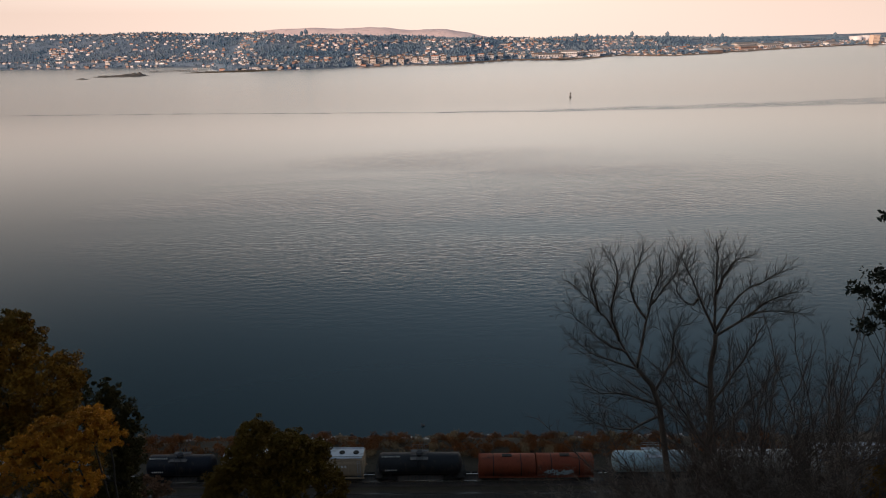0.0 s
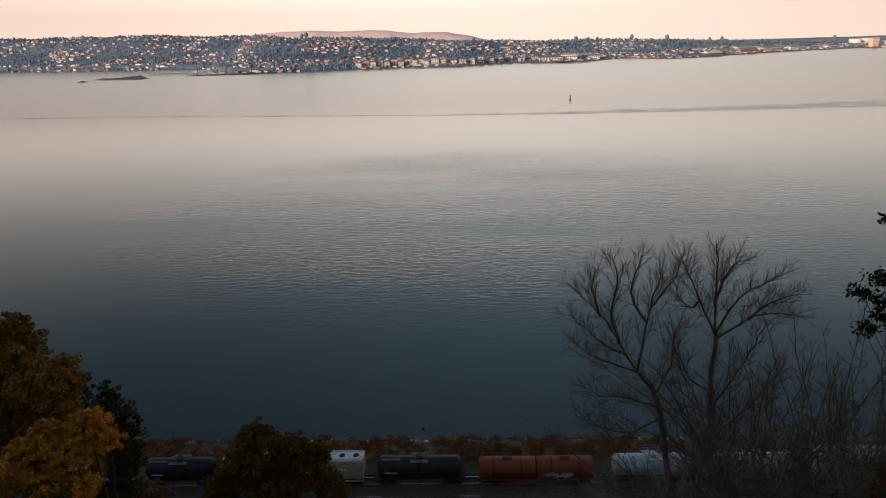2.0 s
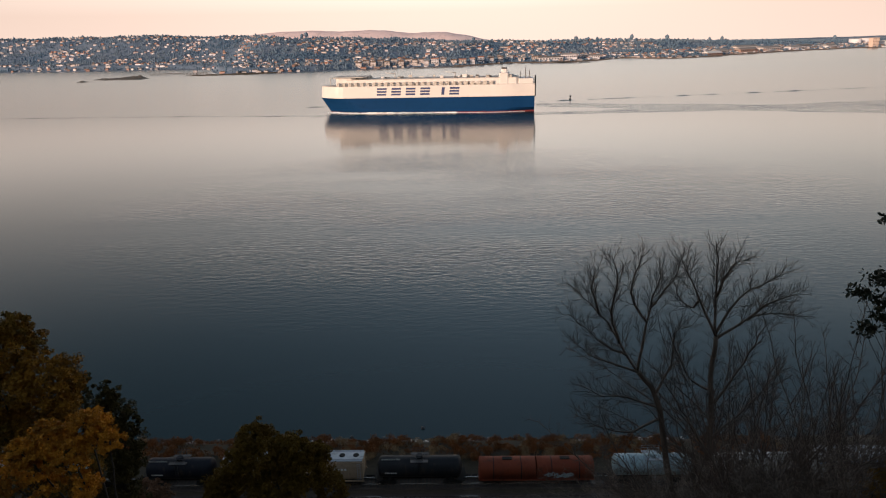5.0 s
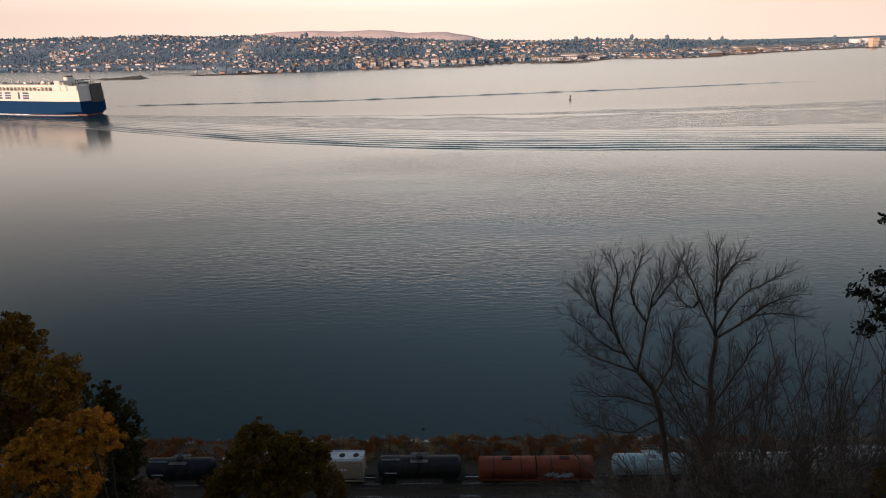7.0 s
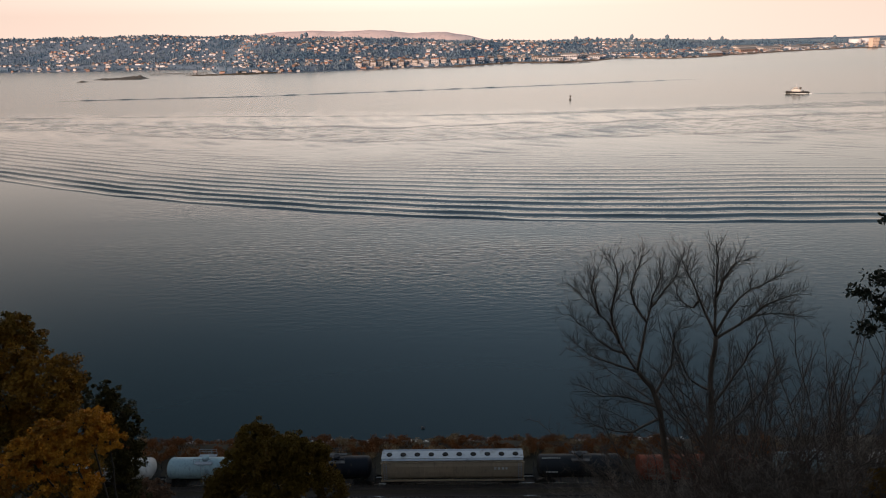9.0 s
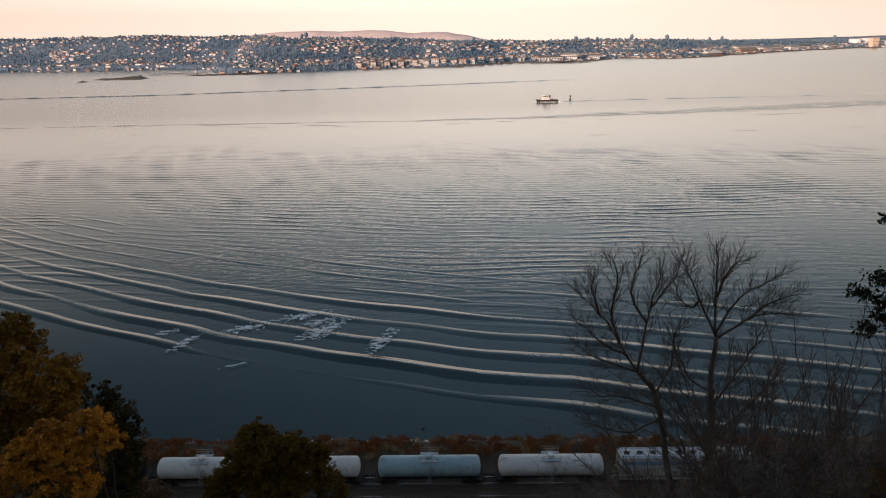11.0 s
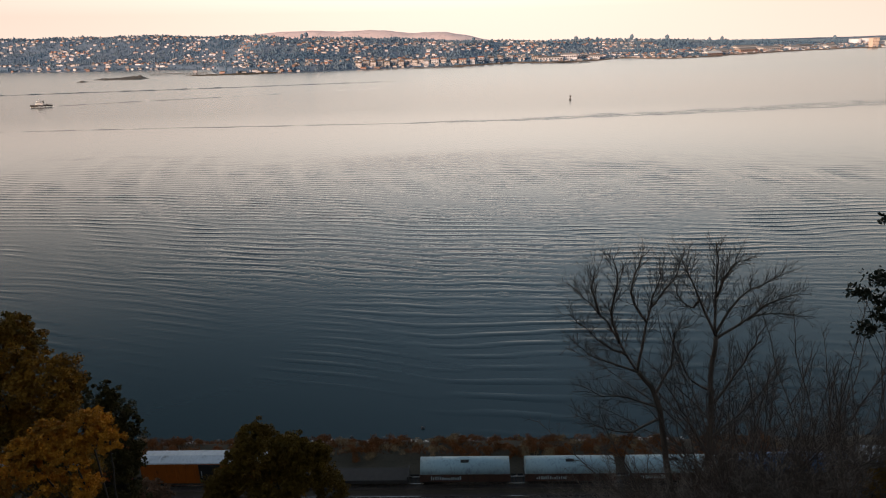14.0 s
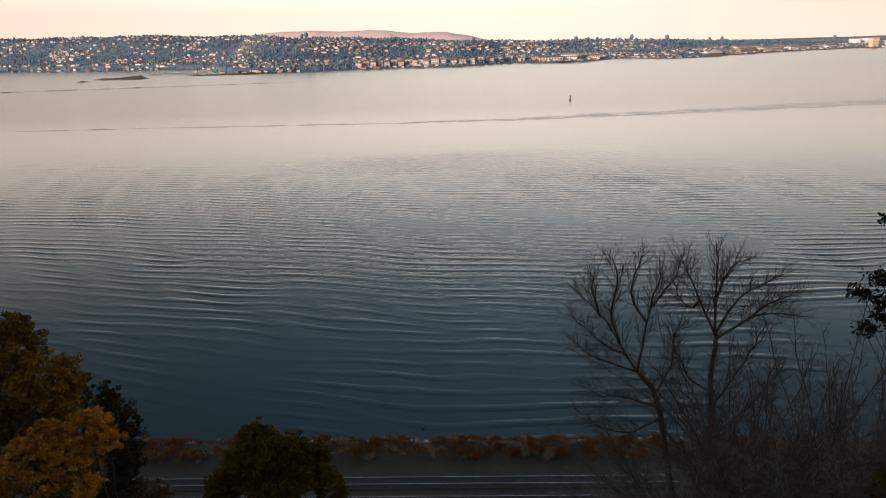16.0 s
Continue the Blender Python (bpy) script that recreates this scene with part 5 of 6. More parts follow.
bare_tree("bare_tree", [
    [(14.97, 30.60, 35.77), (15.14, 31.00, 39.55), (15.18, 31.50, 43.86), (15.20, 32.00, 46.16), (15.16, 32.00, 48.84)],
    [(15.16, 32.00, 48.84), (14.02, 32.00, 51.04), (13.28, 32.00, 52.55), (12.71, 32.00, 53.76)],
    [(15.16, 32.00, 48.84), (15.04, 32.30, 51.08), (14.99, 32.50, 53.14), (14.81, 32.60, 54.28)],
    [(15.04, 32.30, 51.08), (15.36, 31.90, 52.72), (15.77, 31.70, 53.40), (16.18, 31.40, 53.56)],
    [(15.14, 32.00, 49.02), (16.07, 31.80, 51.26), (17.11, 31.70, 51.90), (18.30, 31.60, 52.66)],
    [(15.18, 32.00, 48.67), (16.97, 32.40, 49.58), (18.48, 32.70, 49.85), (20.53, 33.00, 49.45)],
    [(16.97, 32.40, 49.58), (18.22, 32.10, 50.87), (19.38, 31.80, 51.40)],
    [(15.25, 32.00, 45.42), (14.33, 32.40, 45.69), (13.40, 32.60, 47.34), (12.86, 32.80, 48.70)],
    [(15.19, 31.70, 44.49), (16.24, 31.20, 46.94), (16.85, 31.00, 48.77), (17.29, 30.80, 50.04)],
    [(15.15, 31.40, 41.63), (13.58, 31.00, 44.24), (12.57, 30.80, 45.86), (11.58, 30.60, 47.42)],
    [(15.13, 31.40, 42.40), (16.85, 32.00, 43.48), (18.55, 32.50, 45.02), (19.91, 33.00, 46.57)],
    [(14.02, 32.00, 51.04), (13.82, 32.60, 50.34), (13.20, 33.00, 51.05), (12.86, 33.20, 52.01)],
], "bare leafless tree with a spreading twiggy crown", 4, (14.97, 30.60, 35.77))

# thicket of finer, reddish stems beside them
random.seed(14)
STEMS = [((17.24, 29.00, 37.20), (16.34, 29.60, 49.83)), ((17.90, 28.00, 38.12), (17.11, 28.50, 50.66)), ((20.70, 30.00, 36.15), (19.66, 30.40, 49.33)), ((18.51, 33.00, 33.40), (17.16, 33.00, 47.39)),
         ((19.99, 27.00, 38.99), (19.29, 27.50, 50.02)), ((22.78, 29.00, 37.02), (21.78, 29.40, 49.12)), ((21.74, 26.00, 39.87), (20.47, 26.40, 50.12)), ((15.61, 29.00, 37.26), (13.16, 29.30, 46.75)),
         ((22.89, 34.00, 32.32), (19.49, 34.00, 46.04)), ((25.18, 33.00, 33.19), (21.61, 33.00, 48.35)), ((24.99, 28.00, 37.89), (21.38, 28.00, 47.95)), ((16.66, 27.00, 39.10), (13.94, 27.00, 46.85))]
STEMS += [(Vector(a) + Vector((rnd(-1.6, 1.6), rnd(-1, 1.5), 0)), Vector(b) + Vector((rnd(-2.2, 2.2), 0, rnd(-2.5, 0.4)))) for a, b in STEMS[2:11]]
for i, (a, b) in enumerate(STEMS):
    a, b = Vector(a), Vector(b)
    a.z = near_height(a.x, a.y) - 0.2
    random.seed(140 + i)
    fork = a.lerp(b, rnd(0.28, 0.42)) + unit() * 0.3
    reach = (b - fork).length
    limbs = []
    for q in range(9):
        d = Vector((rnd(-0.75, 0.75), rnd(-0.5, 0.5), rnd(0.5, 1.1))).normalized()
        start = a.lerp(fork, rnd(0.7, 1.0))
        limbs.append(shoot(start, d, reach * rnd(0.75, 1.25), 6, 0.17, 0.06 if q % 3 else -0.06))
    bare_tree("bare_tree", [[a, a.lerp(fork, 0.5) + unit() * 0.15, fork]] + limbs, "slim leafless tree with reddish twigs", 40 + i, tuple(a), (0.14, 0.09), (0.065, 0.016), M_TWIG_RED, 1.7, 3, 0.02, 0.2, 1.65, 0.3)
# low bare brush at the foot
BRUSH = [((7.48, 36.00, 31.94), (6.38, 36.00, 36.27)), ((9.79, 35.00, 32.77), (8.81, 35.00, 37.43)), ((11.77, 34.00, 33.62), (12.08, 34.00, 39.83)), ((11.94, 28.00, 38.31), (12.02, 28.00, 44.20)),
         ((14.58, 26.00, 40.11), (13.06, 26.00, 45.95)), ((16.83, 25.00, 40.97), (16.38, 25.00, 47.49)), ((18.31, 24.00, 41.86), (16.84, 24.00, 49.02)), ((10.38, 33.00, 33.67), (9.35, 33.00, 39.39)),
         ((13.02, 27.00, 39.22), (10.82, 27.00, 43.95)), ((16.04, 26.00, 40.06), (16.13, 26.00, 45.54)), ((19.93, 24.00, 41.81), (19.04, 24.00, 49.24))]
random.seed(9)
BRUSH += [(Vector(a) + Vector((rnd(-1, 1), rnd(0.5, 2), -0.6)), Vector(b) + Vector((rnd(-1.2, 1.2), rnd(0.5, 2), rnd(-0.5, 1.2)))) for a, b in BRUSH[2:]]
for i, (a, b) in enumerate(BRUSH):
    a, b = Vector(a), Vector(b)
    stems = [shoot(a + unit() * 0.2, Vector((rnd(-0.8, 0.8), rnd(-0.5, 0.5), rnd(0.5, 1.0))).normalized(), (b - a).length * rnd(0.6, 1.05), 6, 0.2, -0.05) for _ in range(10)]
    bare_tree("bare_brush", stems, "tangle of bare grey brush on the slope", 80 + i, tuple(a), (0.035, 0.01), (0.03, 0.008), M_TWIG_PALE if i % 3 else M_TWIG, 1.15, 2, -0.02, 0.26, 0.8, 0.15)

# ---------------------------------------------------------------- leafy trees


def crown(f, centre, radii, n, size, seed, shell=0.55, bunch=60):
    """Leaves gathered in many small clumps over an uneven crown."""
    random.seed(seed)
    c = Vector(centre)
    n = int(n * (2.4 if bunch > 20 else 1.25))
    clumps = max(6, n // bunch)
    for k in range(clumps):
        d = unit()
        q = rnd(shell, 1.0) * (0.82 + 0.35 * noise.noise(d * 2.2 + Vector((seed, 0, 0))))
        p = c + Vector((d.x * radii[0], d.y * radii[1], d.z * radii[2])) * q
        cr = rnd(0.10, 0.22) * sum(radii) / 3 * (1 if bunch > 20 else 2.6)
        for _ in range(n // clumps):
            e = unit() * cr * rnd(0.2, 1.0) ** 0.6
            e.z *= 0.75
            f.leaf(p + e, unit(), unit(), size * rnd(0.6, 1.3), rnd(0.45, 0.8))


def leafy_tree(name, base, trunk_top, lobes, leaf, size, label, category="tree", r=0.3, group="", bunch=60):
    ob = thing(name, pose(*base), label, category, group)
    o = Vector(base)
    wood = Form()
    top = Vector(trunk_top) - o
    limb(wood, [Vector((0, 0, -0.8)), top * 0.5 + Vector((0.2, 0, 0)), top], r, r * 0.5, 8)
    part("trunk", wood, M_BARK_DARK, ob)
    f = Form()
    for k, (c, radii, n) in enumerate(lobes):
        boughs = Form()
        crown(f, Vector(c) - o, radii, n, size, int(abs(c[0]) * 7 + k), 0.55 if bunch > 20 else 0.1, bunch)
        limb(boughs, [top * 0.7, (top * 0.8 + Vector(c) - o) / 2 + Vector((0, 0, -0.2)), Vector(c) - o], r * 0.35, min(0.03, r * 0.2), 5)
        part("bough", boughs, M_BARK_DARK, ob)
    part("crown", f, leaf, ob)
    return ob


leafy_tree("broadleaf_tree", (-23.0, 29.5, 28.5), (-22.5, 29.5, 46),
           [((-22.75, 29.50, 50.62), (2.1, 2.0, 1.9), 3900), ((-20.77, 29.00, 48.68), (2.3, 2.0, 2.1), 4600), ((-23.21, 29.00, 48.02), (2.4, 2.2, 2.2), 4200), ((-22.00, 29.00, 45.59), (2.6, 2.2, 2.4), 4200), ((-20.45, 29.50, 46.43), (1.3, 1.5, 1.6), 2200),
            ((-23.22, 28.00, 45.29), (2.6, 2.2, 2.6), 3600), ((-20.66, 29.00, 43.40), (2.4, 2.2, 2.4), 3600), ((-22.11, 29.50, 51.47), (1.3, 1.3, 1.1), 1500)],
           M_LEAF_OLIVE, 0.155, "broadleaf tree with olive-brown autumn foliage on the slope")
leafy_tree("evergreen_tree", (-21.0, 34.0, 24.5), (-20.9, 34, 44),
           [((-21.18, 34.00, 43.32), (1.9, 1.8, 2.3), 3000), ((-20.70, 34.00, 44.90), (0.9, 0.9, 1.2), 1100), ((-20.51, 34.00, 41.25), (1.7, 1.8, 2.0), 2600), ((-21.52, 34.00, 38.73), (2.0, 2.0, 2.4), 2600), ((-23.17, 35.00, 44.77), (1.2, 1.2, 1.5), 1500), ((-19.69, 34.00, 42.87), (0.9, 1.0, 1.1), 1000), ((-20.28, 34.00, 39.98), (1.1, 1.4, 1.6), 1600), ((-21.22, 34.00, 37.40), (2.0, 1.8, 1.8), 2200), ((-23.95, 33.00, 38.32), (2.8, 2.0, 2.2), 2600), ((-26.40, 32.00, 38.81), (2.8, 2.0, 2.2), 2400)],
           M_LEAF_DARK, 0.16, "dark green evergreen tree behind the autumn trees")
leafy_tree("golden_tree", (-13.2, 20.5, 35.5), (-13.3, 20.5, 48),
           [((-13.67, 20.80, 51.39), (1.05, 1.0, 0.9), 3000), ((-15.27, 20.80, 50.93), (1.0, 1.0, 0.9), 2600), ((-12.81, 20.60, 50.87), (0.6, 0.7, 0.6), 1200), ((-16.10, 20.40, 50.49), (0.9, 0.9, 0.8), 1800), ((-14.37, 20.40, 50.56), (1.2, 1.0, 0.8), 2200),
            ((-13.80, 20.20, 49.16), (0.75, 0.8, 0.7), 1500), ((-15.40, 20.40, 49.31), (0.9, 0.8, 0.7), 1000), ((-16.77, 20.20, 49.39), (0.9, 0.8, 0.7), 900)],
           M_LEAF_GOLD, 0.105, "small tree with golden-orange autumn leaves", r=0.14)
leafy_tree("round_tree", (-15.6, 50.2, 12.5), (-15.5, 50.2, 24),
           [((-17.04, 50.20, 28.91), (3.2, 3.0, 2.6), 5200), ((-17.90, 50.20, 30.47), (2.3, 2.2, 1.7), 2800), ((-13.53, 50.20, 26.91), (3.2, 2.8, 2.4), 4600), ((-20.60, 50.20, 25.86), (2.6, 2.6, 2.6), 3400), ((-16.16, 49.50, 25.64), (4.0, 3.0, 2.6), 5200), ((-11.32, 50.20, 24.60), (1.8, 2.2, 2.2), 2400), ((-14.70, 50.40, 29.00), (2.6, 2.4, 1.8), 2800), ((-19.70, 50.00, 28.20), (1.7, 2.0, 1.6), 2200), ((-21.48, 50.00, 24.76), (2.6, 2.4, 2.0), 2600), ((-12.38, 50.40, 28.30), (1.8, 2.0, 1.4), 2000)],
           M_LEAF_BUSH, 0.22, "rounded olive-green tree standing below the slope")
leafy_tree("russet_shrub", (-23.8, 46.0, 16.0), (-23.8, 46, 23),
           [((-26.28, 46.00, 28.30), (1.7, 1.5, 1.0), 2000), ((-24.94, 46.00, 28.02), (1.0, 1.0, 0.7), 900), ((-27.68, 46.00, 27.93), (1.2, 1.2, 1.0), 1000)], M_LEAF_PINK, 0.17, "russet shrub with pinkish-brown leaves", "shrub", 0.1)
SHRUB = Vector((21.17, 26.00, 43.32))
leafy_tree("rusty_shrub", (SHRUB.x, SHRUB.y, near_height(SHRUB.x, SHRUB.y)), (SHRUB.x, SHRUB.y, SHRUB.z - 0.3),
           [((21.10, 26.00, 43.73), (0.9, 0.9, 0.8), 1300), ((20.28, 26.00, 43.15), (0.7, 0.8, 0.5), 900), ((21.97, 26.00, 43.87), (0.8, 0.8, 0.9), 1000), ((21.34, 26.00, 42.01), (1.3, 1.0, 0.8), 1200)], M_LEAF_OLIVE, 0.12, "rusty brown shrub beside the bare thicket", "shrub", 0.08)
# oak spray at the edge of the view, near the camera
leafy_tree("oak_tree", (9.2, 9.0, 47.0), (8.2, 9.2, 60.5),
           [((6.84, 9.20, 61.26), (0.34, 0.4, 0.13), 190), ((6.57, 9.20, 61.05), (0.26, 0.3, 0.10), 130), ((6.93, 9.20, 60.87), (0.22, 0.3, 0.13), 110), ((7.00, 9.20, 60.58), (0.2, 0.3, 0.14), 100), ((6.76, 9.20, 60.42), (0.26, 0.3, 0.09), 110), ((7.30, 9.20, 60.81), (0.4, 0.4, 0.5), 400), ((6.77, 9.20, 62.24), (0.12, 0.2, 0.10), 50), ((7.28, 9.20, 61.94), (0.35, 0.4, 0.5), 300)],
           M_LEAF_OAK, 0.085, "dark oak with small stiff leaves, close by", r=0.022, bunch=6)

# rusty dry grass over the whole bank
random.seed(56)
turf = Form()
for _ in range(15000):
    x, v = rnd(-68, 54), rnd(84.2, 90.6)
    if noise.noise(Vector((x * 0.12, v * 0.3, 3.0))) < -0.22:
        continue
    y = v + LEAN * x
    turf.leaf(Vector((x, y, near_height(x, y) + rnd(0.05, 0.55))), (unit() * 0.7 + Vector((0, 0, 1.3))).normalized(), unit(), rnd(0.25, 0.55), 0.30)
tagged(part("bank_grass", turf, M_SCRUB), "rust-brown dry grass on the shore bank", "grass", kind="stuff")

# scrub on the bank between railway and water
random.seed(55)
SCRUB = []
for i in range(6):
    f = Form()
    for _ in range(5):
        c = Vector((rnd(-0.9, 0.9), rnd(-0.6, 0.6), rnd(0.3, 0.7)))
        for _ in range(110):
            p = c + Vector((rnd(-1, 1) * 0.6, rnd(-1, 1) * 0.5, abs(rnd(-1, 1)) * 0.7))
            f.leaf(p, (unit() + Vector((0, 0, 1.2))).normalized(), unit(), rnd(0.16, 0.36), 0.35)
    SCRUB.append((f, i))
SCRUB_MESH = [f.mesh("scrub", M_SCRUB if i < 4 else M_SCRUB_TAN) for f, i in SCRUB]
for i in range(300):
    x = rnd(-66, 52)
    v = rnd(83.2, 90.0)
    y = v + LEAN * x
    ob = new("scrub_bush", SCRUB_MESH[random.choice((0, 1, 2, 3, 0, 1, 2, 4, 5))])
    s = rnd(0.5, 1.05)
    ob.matrix_basis = pose(x, y, near_height(x, y) - 0.1, 0, 0, rnd(0, 360)) @ Matrix.Diagonal((s, s, s * rnd(0.7, 1.1), 1))
    tagged(ob, "low rust-brown scrub on the shore bank", "shrub", "scrub along the shore")

# ---------------------------------------------------------------- waves on the water


def wave_field(name, xs, ys, height, label, material=None):
    """A piece of wavy water; where height is negative it lies under the still surface."""
    f = Form()
    n = len(ys)
    f.add([height(x, y) for x in xs for y in ys], [(i * n + j, (i + 1) * n + j, (i + 1) * n + j + 1, i * n + j + 1) for i in range(len(xs) - 1) for j in range(n - 1)], True)
    ob = part(name, f, material or M_WAVE)
    return tagged(ob, label, "wave", kind="stuff")


FRONT = [(-700, 690), (-460, 640), (-340, 568), (-248, 512), (-150, 452), (-50, 404), (28, 385), (107, 370), (247, 347), (420, 322), (700, 290)]


def front_y(x):
    return 0.25 * (interp(x - 40, FRONT) + interp(x + 40, FRONT) + 2 * interp(x, FRONT))


WAVE = 9.0               # metres from crest to crest


def crest(x, v):
    """Leading wave train, v metres behind its front: sharp crests, steep faces towards the shore."""
    bend = 5 * noise.noise(Vector((x * 0.008, v * 0.01, 0))) + 1.4 * noise.noise(Vector((x * 0.05, v * 0.02, 4.0)))
    env = smooth_step(v / 7) * math.exp(-max(0, v - 16) / 62) * smooth_step((700 - abs(x)) / 120) * smooth_step((150 - v) / 40)
    breakup = max(0.12, 0.66 + 0.5 * noise.noise(Vector((x * 0.022, v * 0.07, 3.0))) + 0.25 * noise.noise(Vector((x * 0.12, v * 0.2, 6.0))))
    q = ((v + bend) / WAVE) % 1.0
    ride = q / 0.58 if q < 0.58 else (1 - q) / 0.42
    peak = 0.35 * smooth_step(ride) + 0.65 * ride ** 2.2
    return (x, front_y(x) + v, 0.80 * env * breakup * peak - 0.05)


wave_front = wave_field("wake_wave", [float(q) for q in np.arange(-700, 701, 6.0)], [float(q) for q in np.arange(0, 151, 0.7)], crest, "long curved wake waves running to the shore")


def after(x, v):
    """Shorter, lower waves that follow, longer near the shore than far out."""
    bend = 5 * noise.noise(Vector((x * 0.012, v * 0.010, 6.0))) + 3.2 * noise.noise(Vector((x * 0.038, v * 0.03, 1.0)))
    env = smooth_step((v - 15) / 60) * smooth_step((400 - v) / 170) * smooth_step((560 - abs(x)) / 120)
    env *= interp(v, [(40, 0.65), (120, 0.9), (190, 1.0)])
    patch = max(0.0, 0.55 + 1.1 * noise.noise(Vector((x * 0.011, v * 0.016, 3.0))))
    broken = patch * max(0.0, 0.55 + 1.1 * noise.noise(Vector((x * 0.04, v * 0.05, 9.0))))
    crossing = max(0.0, 0.45 + 1.1 * noise.noise(Vector((x * 0.035, v * 0.05, 2.0))))
    w = v + bend
    h = 0.16 * broken * math.sin(2 * math.pi * (w / 6.5 + 0.00013 * w * w)) + 0.085 * crossing * math.sin(2 * math.pi * (v + 0.20 * x + 0.8 * bend) / 4.2)
    return (x, v + 0.06 * abs(x) - 0.12 * x, env * (h + 0.04) - 0.035)


wave_after = wave_field("following_wave", [float(q) for q in np.arange(-560, 561, 4.5)], [float(q) for q in np.arange(0, 411, 0.75)], after, "low following waves spread over the strait")


def far_crest(x, v):
    base = interp(x, [(-420, 758), (-388, 753), (-115, 747), (225, 800), (700, 900)])
    gap = 0.5 + 0.7 * noise.noise(Vector((x * 0.06, 0, 2.0)))
    a = 1.7 * max(0, gap) * smooth_step((x + 400) / 60) * smooth_step((600 - x) / 250) * math.exp(-((v - 8) / 3.5) ** 2)
    return (x, base + v, a - 0.04)


wave_far = wave_field("wake_wave", [float(q) for q in np.arange(-420, 700, 6.0)], [float(q) for q in np.arange(0, 17, 1.0)], far_crest, "thin broken wake crest on the far side")


def churn(x, v):
    """Broken water in the ship's track, widening behind it."""
    base = interp(x, [(-420, 668), (-270, 597), (-100, 515), (50, 462), (250, 455), (700, 468)])
    wide = interp(x, [(-420, 14), (-270, 45), (50, 95), (700, 112)]) * (1 + 0.18 * noise.noise(Vector((x * 0.02, 0, 0))))
    u = v / wide
    edge = smooth_step(u / 0.12) * smooth_step((1 - u) / 0.15) * smooth_step((x + 420) / 40) * smooth_step((700 - x) / 200)
    rim = math.exp(-((u - 0.06) / 0.05) ** 2) + math.exp(-((u - 0.9) / 0.05) ** 2)
    h = 0.6 * noise.noise(Vector((x * 0.08, v * 0.22, 0))) + 0.7 * noise.noise(Vector((x * 0.2, v * 0.5, 0)))
    return (x, base + v, edge * (0.10 + 0.24 * h + 0.40 * rim * max(0, 0.5 + noise.noise(Vector((x * 0.04, u * 3, 7.0))))) - 0.05)


wave_churn = wave_field("ship_track_wave", [float(q) for q in np.arange(-420, 701, 4.0)], [float(q) for q in np.arange(0, 128, 1.6)], churn, "churned grey-blue water along the ship's track", M_CHOP)


def tug_trail(x, v):
    a = 0.75 * math.exp(-((v - 8 - 2.5 * math.sin(x * 0.02)) / 2.6) ** 2) * smooth_step(x / 20) * smooth_step((480 - x) / 300) * (0.6 + 0.7 * noise.noise(Vector((x * 0.05, 0, 5))))
    return (x, v - 8, max(a, -0.02) - 0.03)


wave_tug = wave_field("tug_wake", [float(q) for q in np.arange(0, 481, 4.0)], [float(q) for q in np.arange(0, 17, 1.0)], tug_trail, "thin straight wake trailing the tug")


def streak(x, v):
    """A line of ruffled current across the calm strait."""
    base = interp(x, [(-505.8, 658.2), (-262.1, 625.7), (3.1, 576.9), (109.7, 561.1), (254.6, 553.4), (385.2, 553.4), (498.1, 553.1)])
    wide = interp(x, [(-450, 5), (0, 10), (120, 30), (450, 70), (700, 72)])
    edge = smooth_step(v / (wide * 0.3)) * smooth_step((wide * (1 + 0.3 * noise.noise(Vector((x * 0.02, 0, 0)))) - v) / (wide * 0.4))
    h = noise.noise(Vector((x * 0.05, v * 0.2, 4.0))) + 0.5 * noise.noise(Vector((x * 0.2, v * 0.4, 0)))
    return (x, base + v, edge * (0.20 + 0.34 * h) - 0.04)


wave_streak = wave_field("current_streak", [float(q) for q in np.arange(-440, 600, 4.0)], [float(q) for q in np.arange(0, 94, 1.6)], streak, "ruffled grey-blue current line on the calm strait", M_CHOP)

# foam: scattered flecks out on the waves, and a broken line on the shore
random.seed(66)


def foam_lace(name, spots, label, cell=(0.30, 0.12), cover=0.0):
    """Lacy foam: small flecks kept where a stretched noise is high, thinning out to an uneven edge."""
    f = Form()
    for cx, cy, long, short, tilt in spots:
        ca, sa = math.cos(radians(tilt)), math.sin(radians(tilt))
        r = max(long, short)
        for y in np.arange(cy - r, cy + r, cell[1]):
            for x in np.arange(cx - r, cx + r, cell[0]):
                px, py = x + rnd(-0.15, 0.15), y + rnd(-0.06, 0.06)
                u, w = ((px - cx) * ca + (py - cy) * sa) / long, ((py - cy) * ca - (px - cx) * sa) / short
                e = math.hypot(u, w) + 0.35 * noise.noise(Vector((px * 0.25, py * 0.3, 2.0)))
                if e > 1 or noise.noise(Vector((px * 0.75, py * 1.9, cx))) + 0.35 * rnd(-1, 1) < e * 0.75 - 0.24 - cover:
                    continue
                a, b = cell[0] * rnd(0.4, 0.85), cell[1] * rnd(0.4, 0.9)
                lean, z = rnd(-0.08, 0.12), rnd(0.0, 0.06)
                f.add([(px - a, py - lean, z), (px, py - b, z + 0.03), (px + a, py + lean, z), (px, py + b, z + 0.05)], [(0, 1, 2, 3)])
    return tagged(part(name, f, M_FOAM), label, "foam", kind="stuff")


